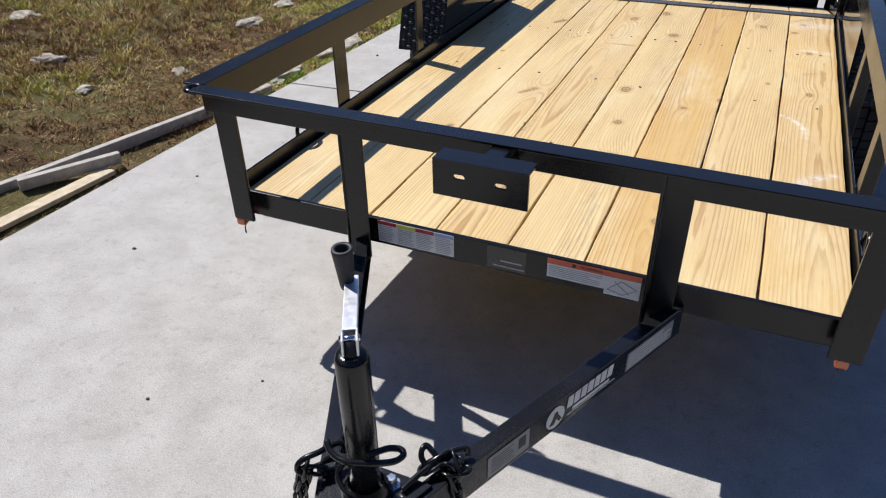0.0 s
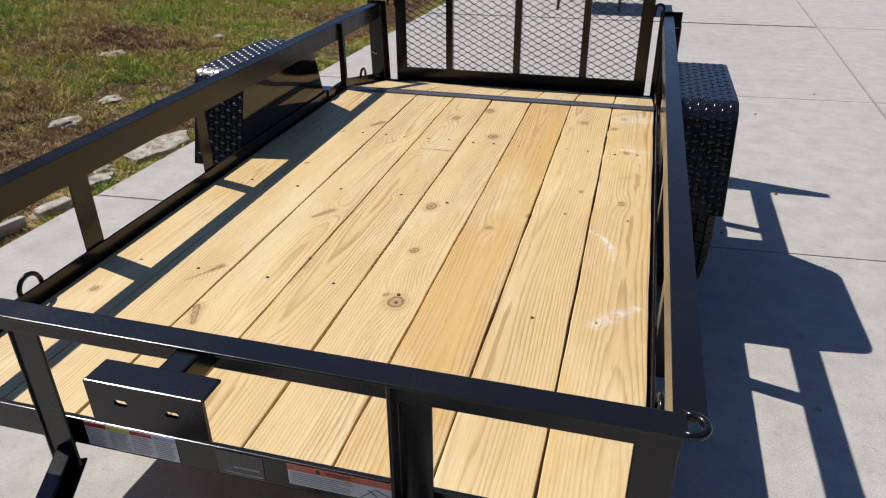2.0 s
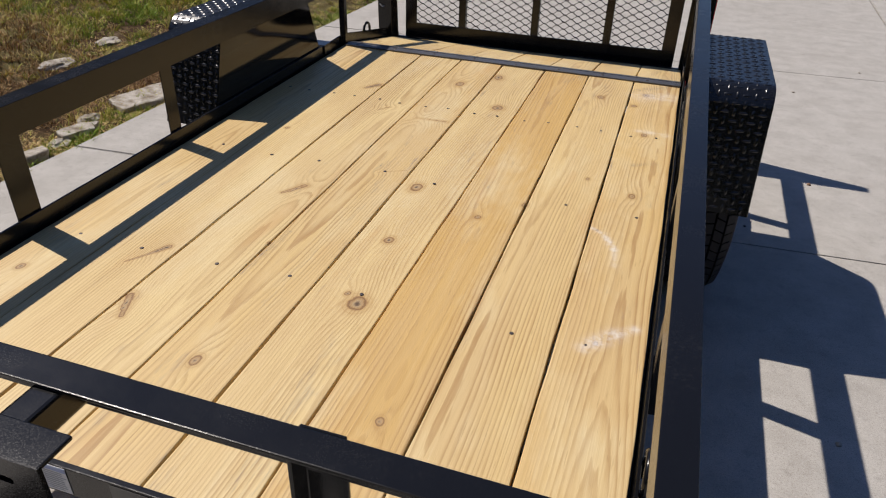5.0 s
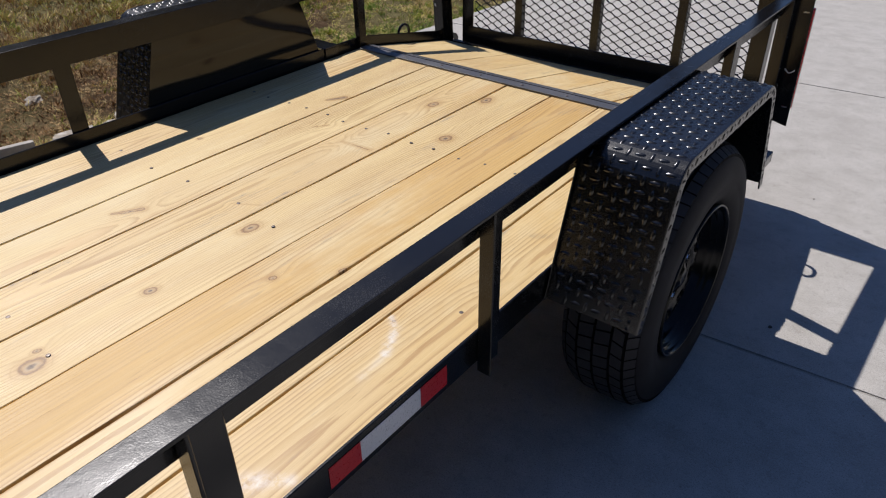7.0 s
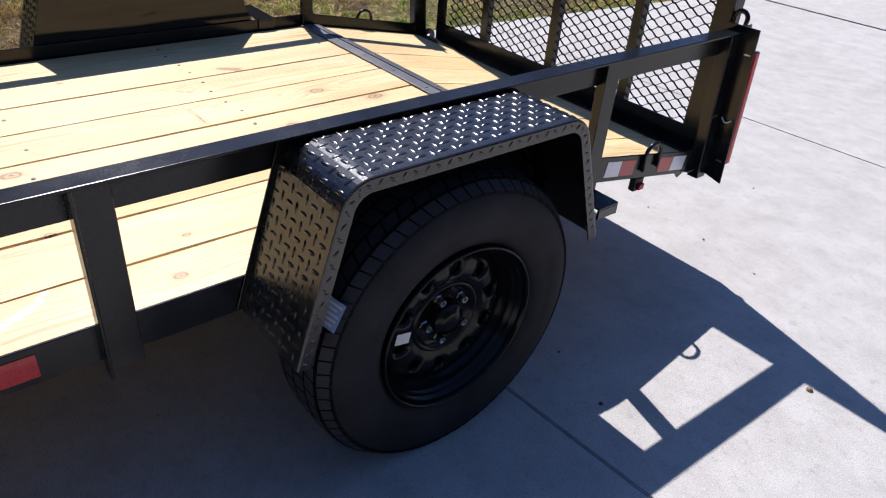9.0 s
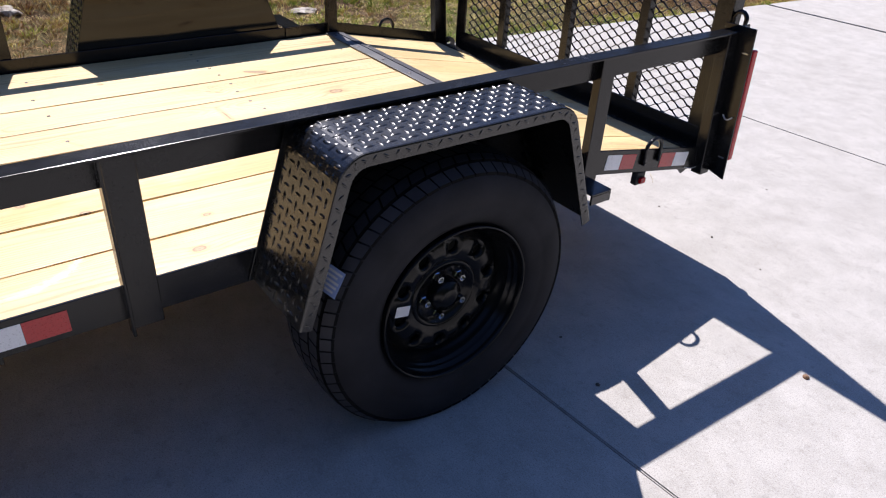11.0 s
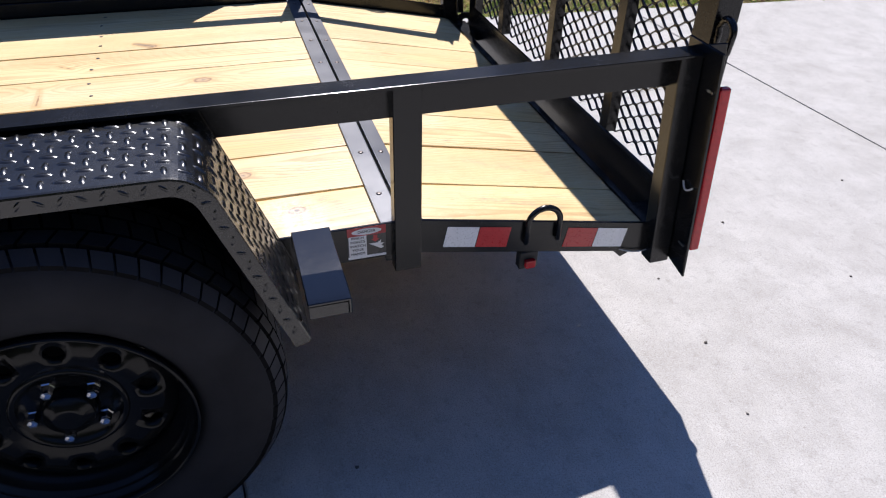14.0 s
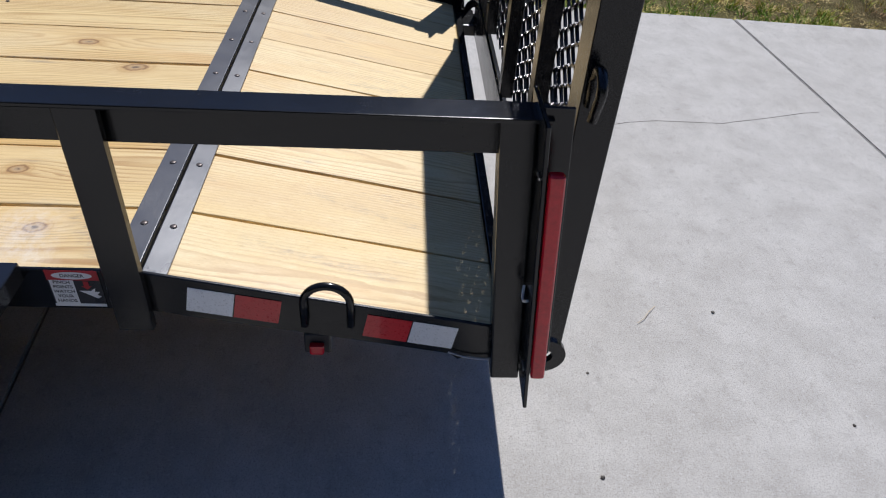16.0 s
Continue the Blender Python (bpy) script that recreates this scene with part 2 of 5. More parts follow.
WIRE_B = plain("black_wire_plastic", (0.02, 0.02, 0.02), 0.4)
WHITE = plain("white_vinyl", (0.78, 0.78, 0.78), 0.35, 0, 0.3, 0.04)
SILVER = plain("white_reflective_tape", (0.74, 0.76, 0.8), 0.3, 0.15, 0.4, 0.06, 300.0)
RED = plain("red_reflective_tape", (0.52, 0.008, 0.014), 0.3, 0.0, 0.4, 0.12, 300.0)
ORANGE = plain("orange_vinyl", (0.72, 0.13, 0.06), 0.35, 0, 0.3, 0.05)
REDV = plain("red_vinyl", (0.44, 0.016, 0.022), 0.35, 0, 0.2, 0.05)
YELLOW = plain("yellow_vinyl", (0.75, 0.72, 0.08), 0.35, 0, 0.3, 0.05)
BLUEV = plain("pale_blue_vinyl", (0.35, 0.45, 0.72), 0.35, 0, 0.3, 0.05)
INK = plain("dark_print", (0.016, 0.016, 0.018), 0.5)
PRINT = plain("grey_print", (0.38, 0.4, 0.43), 0.4)
LABELGREY = plain("silver_label_film", (0.25, 0.255, 0.27), 0.4, 0.1)
BLACKV = plain("black_vinyl", (0.02, 0.02, 0.022), 0.3, 0, 0.3)
AMBER = plain("amber_lens", (0.6, 0.14, 0.03), 0.15, 0, 0.6)
LENS = plain("red_lens", (0.5, 0.006, 0.014), 0.16, 0, 0.15, 0.15, 120.0)
OLDWOOD = plain("weathered_board", (0.42, 0.38, 0.33), 0.85, 0, 0, 0.25, 25.0)
TANWOOD = plain("pale_old_board", (0.55, 0.45, 0.3), 0.85, 0, 0, 0.2, 25.0)
LEAFM = plain("dry_leaf", (0.2, 0.11, 0.06), 0.8)
JOINT = plain("dark_joint_dirt", (0.10, 0.088, 0.074), 0.95, 0, 0, 0.3, 60.0)
IRON = plain("dark_wrought_iron", (0.03, 0.03, 0.03), 0.5)


# ---- mesh helpers ----
def empty(name, label, category, group="", kind=""):
    return tagged(new(name), label, category, group, kind)


def part(name, bm, material, parent=None, label="", kind="", smooth=False):
    me = bpy.data.meshes.new(name)
    bm.normal_update()
    bm.to_mesh(me)
    bm.free()
    me.materials.append(material)
    if smooth:
        me.polygons.foreach_set("use_smooth", [True] * len(me.polygons))
    ob = new(name, me)
    ob.parent = parent
    return tagged(ob, label, kind=kind)


def box(bm, lo, hi, bevel=0.0, seg=1):
    c = [(a + b) / 2 for a, b in zip(lo, hi)]
    s = [abs(b - a) for a, b in zip(lo, hi)]
    r = bmesh.ops.create_cube(bm, size=1, matrix=Matrix.LocRotScale(c, None, s))
    if bevel:
        es = list({e for v in r["verts"] for e in v.link_edges})
        bmesh.ops.bevel(bm, geom=es, offset=bevel, segments=seg, affect="EDGES", profile=0.6)
    return bm


def boxed(lo, hi, bevel=0.002, seg=2):
    return box(bmesh.new(), lo, hi, bevel, seg)


def prism(bm, poly, axis, a, b):
    """Extrudes a polygon along an axis; the polygon gives the other two coordinates in order."""
    def at(p, w):
        q = list(p)
        q.insert(axis, w)
        return q
    lo = [bm.verts.new(at(p, a)) for p in poly]
    hi = [bm.verts.new(at(p, b)) for p in poly]
    n = len(poly)
    bm.faces.new(lo)
    bm.faces.new(hi[::-1])
    for i in range(n):
        bm.faces.new((lo[i], hi[i], hi[(i + 1) % n], lo[(i + 1) % n]))
    bmesh.ops.recalc_face_normals(bm, faces=bm.faces)
    return bm


def softened(bm, width=0.0015, seg=1, angle=40):
    es = [e for e in bm.edges if len(e.link_faces) == 2 and e.calc_face_angle(0) > radians(angle)]
    bmesh.ops.bevel(bm, geom=es, offset=width, segments=seg, affect="EDGES", profile=0.6)
    return bm


def rod(bm, pts, r, n=10, closed=False):
    """A round rod along a line of points."""
    pts = [Vector(p) for p in pts]
    rings = []
    m = len(pts)
    ref = Vector((0.31, 0.17, 0.93))
    for i, p in enumerate(pts):
        d = (pts[(i + 1) % m] - pts[i - 1]) if closed else (pts[min(i + 1, m - 1)] - pts[max(i - 1, 0)])
        d.normalize()
        u = d.cross(ref)
        if u.length < 0.05:
            u = d.cross(Vector((1, 0, 0)))
        u.normalize()
        v = d.cross(u)
        rings.append([bm.verts.new(p + r * (math.cos(a) * u + math.sin(a) * v)) for a in (2 * math.pi * k / n for k in range(n))])
    for i in range(m if closed else m - 1):
        a, b = rings[i], rings[(i + 1) % m]
        for k in range(n):
            bm.faces.new((a[k], a[(k + 1) % n], b[(k + 1) % n], b[k]))
    if not closed:
        bm.faces.new(rings[0])
        bm.faces.new(rings[-1][::-1])
    bmesh.ops.recalc_face_normals(bm, faces=bm.faces)
    return bm


def lathe(bm, profile, centre, axis, n=48):
    """Turns (radius, along) pairs round an axis through the centre: 0 is x, 2 is z."""
    rings = []
    for r, h in profile:
        ring = []
        for k in range(n):
            a = 2 * math.pi * k / n
            q = [r * math.cos(a), r * math.sin(a)]
            q.insert(axis, h)
            ring.append(bm.verts.new(Vector(q) + Vector(centre)))
        rings.append(ring)
    for a, b in zip(rings, rings[1:]):
        for k in range(n):
            bm.faces.new((a[k], a[(k + 1) % n], b[(k + 1) % n], b[k]))
    bmesh.ops.recalc_face_normals(bm, faces=bm.faces)
    return bm


def arc(centre, r, a0, a1, u, v, n=12):
    c, u, v = Vector(centre), Vector(u), Vector(v)
    return [c + r * (math.cos(a) * u + math.sin(a) * v) for a in (radians(a0 + (a1 - a0) * k / n) for k in range(n + 1))]


def lettering(name, words, size, m, material, parent, label=""):
    cu = bpy.data.curves.new(name, "FONT")
    cu.body, cu.size, cu.align_x, cu.align_y = words, size, "CENTER", "CENTER"
    cu.offset = size * 0.022
    tmp = new(name, cu)
    bpy.context.view_layer.update()
    me = bpy.data.meshes.new_from_object(tmp.evaluated_get(bpy.context.evaluated_depsgraph_get()))
    bpy.data.objects.remove(tmp)
    me.materials.clear()
    me.materials.append(material)
    ob = new(name, me)
    ob.parent = parent
    ob.matrix_local = m
    return tagged(ob, label)


def sheet(name, m, w, h, material, parent, x=0.0, y=0.0, z=0.0, thick=0.0006):
    """A thin flat piece in the plane of m, w wide and h high, its middle at x, y and its back at z."""
    bm = box(bmesh.new(), (x - w / 2, y - h / 2, z), (x + w / 2, y + h / 2, z + thick))
    bm.transform(m)
    return part(name, bm, material, parent)


# ---- ground ----
def uneven(x, y):
    rise = 0.055 * max(0.0, -1.98 - x)
    return -0.03 + rise + 0.05 * noise.noise(Vector((x * 0.8, y * 0.8, 0.3))) * min(1.0, max(0.0, (-2.0 - x) / 0.4)) \
        + 0.02 * noise.noise(Vector((x * 3.1, y * 3.1, 1.7))) * min(1.0, max(0.0, (-2.0 - x) / 0.3))


def slab_edge(y):
    """The driveway's border with the grass."""
    return -1.94 - 0.0095 * y + 0.012 * noise.noise(Vector((0.0, y * 1.7, 4.0)))


def build_ground():
    bm = bmesh.new()
    xs = [-400, -120, -40, -18] + [-12 + 0.14 * i for i in range(73)] + [-1.75, 0, 3, 9, 14, 40, 120, 400]
    ys = [-400, -120, -40, -14] + [-6 + 0.14 * i for i in range(143)] + [18, 40, 120, 400]
    def height(x, y):
        if x > -1.85 and -8 < y < 15 and x < 10:
            return -0.14
        if -12 <= x <= -1.85 and -6 <= y <= 14.1:
            return uneven(x, y)
        return -0.035 if x > -12 else 0.5
    grid = [[bm.verts.new((x, y, height(x, y))) for y in ys] for x in xs]
    for i in range(len(xs) - 1):
        for j in range(len(ys) - 1):
            bm.faces.new((grid[i][j], grid[i + 1][j], grid[i + 1][j + 1], grid[i][j + 1]))
    ob = part("ground", bm, SOIL, None, "dry patchy lawn soil beside the driveway", "structure", True)
    return tagged(ob, category="ground")


build_ground()


def build_driveway():
    drive = empty("driveway", "pale concrete driveway slabs with dark joints", "driveway", kind="structure")
    bed = boxed((-1.9, -7.5, -0.13), (9.2, 14.2, -0.016), 0)
    tagged(part("joint_bed", bed, JOINT, drive, "dark dirt in the joints"), kind="stuff")

    def first_joint(x):
        return 2.062 + 0.065 * x

    def slab(corners):
        bm = bmesh.new()
        lo = [bm.verts.new((x, y, -0.12)) for x, y in corners]
        hi = [bm.verts.new((x, y, 0.0)) for x, y in corners]
        n = len(corners)
        bm.faces.new(hi)
        for i in range(n):
            bm.faces.new((lo[i], lo[(i + 1) % n], hi[(i + 1) % n], hi[i]))
        bmesh.ops.recalc_face_normals(bm, faces=bm.faces)
        if hi[0].link_faces[0].normal.length and [f for f in bm.faces if len(f.verts) == n and all(v.co.z > -0.01 for v in f.verts)][0].normal.z < 0:
            bmesh.ops.reverse_faces(bm, faces=bm.faces)
        es = [e for e in bm.edges if all(v.co.z > -0.01 for v in e.verts)]
        bmesh.ops.bevel(bm, geom=es, offset=0.004, segments=2, affect="EDGES")
        return part("concrete_slab", bm, CONCRETE, drive)

    g = 0.0042
    def left(y0, y1):
        n = max(2, int((y1 - y0) / 0.25))
        return [(slab_edge(y1 + (y0 - y1) * k / n), y1 + (y0 - y1) * k / n) for k in range(n + 1)]
    x2, x3 = 6.2, 9.2

    def jl(y):
        return 2.342 + 0.0645 * (y - 4.155)

    def second(x):
        return 4.79 + 0.072 * min(x, 2.5)

    def third(x):
        return 8.28 + 0.04 * min(x, 2.6)

    gl = 0.008

    def strip(lower, upper, ga, gb):
        """One slab between two cross joints, from the lawn's edge to the long joint."""
        ya, yb = lower(-1.95) + ga, upper(-1.95) - gb
        pts = [(jl(lower(2.3)) - gl, lower(2.3) + ga), (jl(upper(2.4)) - gl, upper(2.4) - gb)]
        slab(pts + left(ya, yb))
    def level(y):
        return lambda x: y
    strip(level(-7.5), first_joint, 0.0, g)
    strip(first_joint, second, g, g)
    strip(second, third, g, 0.03)
    strip(third, level(12.2), 0.03, g)
    strip(level(12.2), level(14.2), g, 0.0)
    cross = (level(-7.5), level(1.9), second, third, level(12.2), level(14.2))
    for lower, upper in zip(cross, cross[1:]):
        slab([(jl(lower(2.4)) + gl, lower(2.4) + g), (x2 - g, lower(6.2) + g), (x2 - g, upper(6.2) - g), (jl(upper(2.4)) + gl, upper(2.4) - g)])
        slab([(x2 + g, lower(6.2) + g), (x3 - g, lower(9.2) + g), (x3 - g, upper(9.2) - g), (x2 + g, upper(6.2) - g)])
    # a hairline crack across one slab
    line = [(-0.72, 3.64), (-0.752, 3.707), (-0.782, 3.78), (-0.81, 3.899), (-0.816, 4.058), (-0.821, 4.174), (-0.841, 4.227), (-0.864, 4.305), (-0.9, 4.414), (-0.951, 4.556), (-0.971, 4.639)]
    bm = bmesh.new()
    for (xa, ya), (xb, yb) in zip(line, line[1:]):
        w = 0.0012 + 0.0012 * abs(noise.noise(Vector((xa * 9, ya * 9, 0))))
        q = [bm.verts.new(p) for p in ((xa - w, ya, 0.0006), (xa + w, ya, 0.0006), (xb + w, yb, 0.0006), (xb - w, yb, 0.0006))]
        bm.faces.new(q)
    part("hairline_crack", bm, JOINT, drive, "dark hairline crack in the slab")
    return drive


build_driveway()

# ---- the trailer ----
HALF = 0.77          # outer face of the lower side rails
DECK = 0.5            # top of the deck
BEND = 2.518          # where the dovetail begins
SLOPE = 0.187
TAIL = 3.084          # end of the dovetail's boards
PITCH = 0.1893
RT = 0.829            # top of the upper rail on the lawn's side
trailer = empty("utility_trailer", "black single-axle utility trailer with pine deck and mesh ramp gate", "trailer")


def deck_z(y):
    return DECK - max(0.0, y - BEND) * SLOPE


def rail_z(y, s=1):
    """Top of the upper side rail, which rises a little towards the rear."""
    return 0.812 + 0.0045 * y if s > 0 else RT


def flat_bar(name, lo, hi, material=PAINT, parent=trailer, bevel=0.004, label=""):
    return part(name, boxed(lo, hi, bevel, 2), material, parent, label)


def build_frame():
    for s in (1, -1):
        # lower rail: an angle, the tall leg outside
        for a, b, za, zb in ((0.03, BEND, 0.0, 0.0), (BEND, 3.08, 0.0, -(3.08 - BEND) * SLOPE)):
            bm = bmesh.new()
            side = HALF if s > 0 else HALF + 0.014
            tall = 0.532 if s > 0 else 0.543
            o, t = s * side, s * (side - 0.007)
            sect = [(o, tall), (t, tall), (t, 0.4605), (s * 0.70, 0.4605), (s * 0.70, 0.454), (o, 0.454)]
            lo = [bm.verts.new((x, a, z + za)) for x, z in sect]
            hi = [bm.verts.new((x, b, z + zb)) for x, z in sect]
            bm.faces.new(lo)
            bm.faces.new(hi[::-1])
            for i in range(6):
                bm.faces.new((lo[i], hi[i], hi[(i + 1) % 6], lo[(i + 1) % 6]))
            bmesh.ops.recalc_face_normals(bm, faces=bm.faces)
            part("lower_side_rail", softened(bm, 0.0015), PAINT, trailer)
        # upper rail: an angle, the flange pointing out
        k, wide, deep = (0.759, 0.048, 0.075) if s > 0 else (0.776, 0.059, 0.080)
        bm = prism(bmesh.new(), [(s * k, 0.0), (s * (k + wide), 0.0), (s * (k + wide), -0.0065), (s * (k + 0.0065), -0.0065), (s * (k + 0.0065), -deep), (s * k, -deep)], 1, -0.0085, 3.10)
        for v in bm.verts:
            v.co.z += rail_z(v.co.y, s)
        part("upper_side_rail", softened(bm, 0.0016, 2), PAINT, trailer)
        # side posts: angles, the second leg pointing out
        q = 0.7705 if s > 0 else 0.7845
        for y in (0.583, 1.21):
            w = 0.068
            if s < 0:
                y, w = (0.61, 0.073) if y < 1 else (1.223, 0.054)
            bm = bmesh.new()
            if s > 0:
                sect = [(q, y), (q + 0.0325, y), (q + 0.0325, y + 0.006), (q + 0.0055, y + 0.006), (q + 0.0055, y + w), (q, y + w)]
            else:
                sect = [(q, y), (q + 0.0055, y), (q + 0.0055, y + w - 0.006), (q + 0.0325, y + w - 0.006), (q + 0.0325, y + w), (q, y + w)]
            prism(bm, [(s * x, b) for x, b in sect], 2, 0.43, rail_z(y, s) - 0.0075)
            part("side_post", softened(bm), PAINT, trailer)
        bm = bmesh.new()
        prism(bm, [(s * 0.7585, 2.486), (s * 0.787, 2.486), (s * 0.787, 2.539), (s * 0.7715, 2.539), (s * 0.7715, 2.492), (s * 0.7585, 2.492)], 2, 0.425, rail_z(2.5, s) - 0.0075)
        part("side_post", softened(bm), PAINT, trailer)
        # corner posts at the front
        a, b = (0.713, 0.777) if s > 0 else (0.693, 0.756)
        flat_bar("corner_post", (s * a, -0.009, 0.454), (s * b, 0.001, 0.805), bevel=0.003)
        # backing plate between deck and fender
        bm = prism(bmesh.new(), [(1.462, 0.46), (2.30, 0.46), (2.172, rail_z(1.87, s) - 0.009), (1.575, rail_z(1.87, s) - 0.009)], 0, s * (q + 0.002), s * (q + 0.005))
        part("backing_plate", softened(bm, 0.0008), SHEET, trailer)
    # front beam, upper front rail
    flat_bar("front_beam", (-HALF, 0.03, 0.456), (HALF, 0.0415, 0.526), bevel=0.002)
    flat_bar("front_beam_ledge", (-0.70, 0.0385, 0.448), (0.70, 0.08, 0.4545), bevel=0.001)
    bm = prism(bmesh.new(), [(-0.058, 0.828), (-0.010, 0.828), (-0.010, 0.761), (-0.016, 0.761), (-0.016, 0.822), (-0.058, 0.822)], 0, -0.777, 0.777)
    for v in bm.verts:
        v.co.z -= 0.0012 + 0.0055 * v.co.x
    part("upper_front_rail", softened(bm, 0.0018, 2), PAINT, trailer)
    for x in (-0.402, 0.342):
        if x > 0:
            sect, foot = [(x, -0.034), (x + 0.006, -0.034), (x + 0.006, 0.0), (x + 0.063, 0.0), (x + 0.063, 0.006), (x, 0.006)], 0.41
        else:
            sect, foot = [(x, -0.004), (x + 0.006, -0.004), (x + 0.006, 0.0), (x + 0.063, 0.0), (x + 0.063, 0.006), (x, 0.006)], 0.425
        bm = prism(bmesh.new(), sect, 2, foot, 0.812)
        prism(bm, [(x, 0.0062), (x + 0.006, 0.0062), (x + 0.006, 0.0285), (x, 0.0285)], 2, foot, 0.7605)
        part("front_post", softened(bm), PAINT, trailer)
    for y in (0.32, 0.93, 1.55, 2.16, BEND - 0.03):
        flat_bar("cross_member", (-0.695, y, 0.385), (0.695, y + 0.06, 0.4535), bevel=0.002)
    # step behind the fender: an angle standing out from the rail
    for s in (1, -1):
        bm = prism(bmesh.new(), [(2.293, 0.545), (2.365, 0.545), (2.365, 0.512), (2.359, 0.512), (2.359, 0.539), (2.293, 0.539)], 0, s * 0.7705, s * 0.985)
        part("fender_step", softened(bm), STEP, trailer, "dusty black steel step behind the fender")
        part("step_plate", boxed((s * 0.7705, 2.2935, 0.505), (s * 0.7765, 2.3585, 0.5385), 0.0005, 1), TONGUE, trailer)
        bm = boxed((s * 0.979, 2.294, 0.514), (s * 0.985, 2.3585, 0.5385), 0.001)
        part("fender_step", bm, STEP, trailer)
    bm = rod(bmesh.new(), [(-0.8, 1.887, 0.35), (0.8, 1.887, 0.35)], 0.034, 14)
    part("axle", bm, PAINT, trailer, smooth=True)
    for s in (1, -1):
        bm = bmesh.new()
        for k in range(4):
            h = 0.355 - k * 0.004
            L = 0.34 - 0.06 * k
            rod(bm, [(s * 0.62, 1.887 - L, h + 0.07), (s * 0.62, 1.887, h - k * 0.008), (s * 0.62, 1.887 + L, h + 0.07)], 0.012, 6)
        part("leaf_spring", bm, PAINT, trailer)
    # rear: sill between the posts
    z = deck_z(TAIL)
    flat_bar("rear_sill", (-0.75, TAIL + 0.003, z - 0.056), (0.75, TAIL + 0.022, z + 0.003), bevel=0.002)
    flat_bar("rear_ledge", (-0.75, TAIL - 0.06, z - 0.052), (0.75, TAIL + 0.0028, z - 0.045), bevel=0.001)
    for x in (-0.69, 0.62):
        flat_bar("hinge_block", (x if x > 0 else x - 0.06, TAIL + 0.0225, z - 0.046), (x + 0.135 if x > 0 else x + 0.075, 3.151, z - 0.01), bevel=0.004)


build_frame()


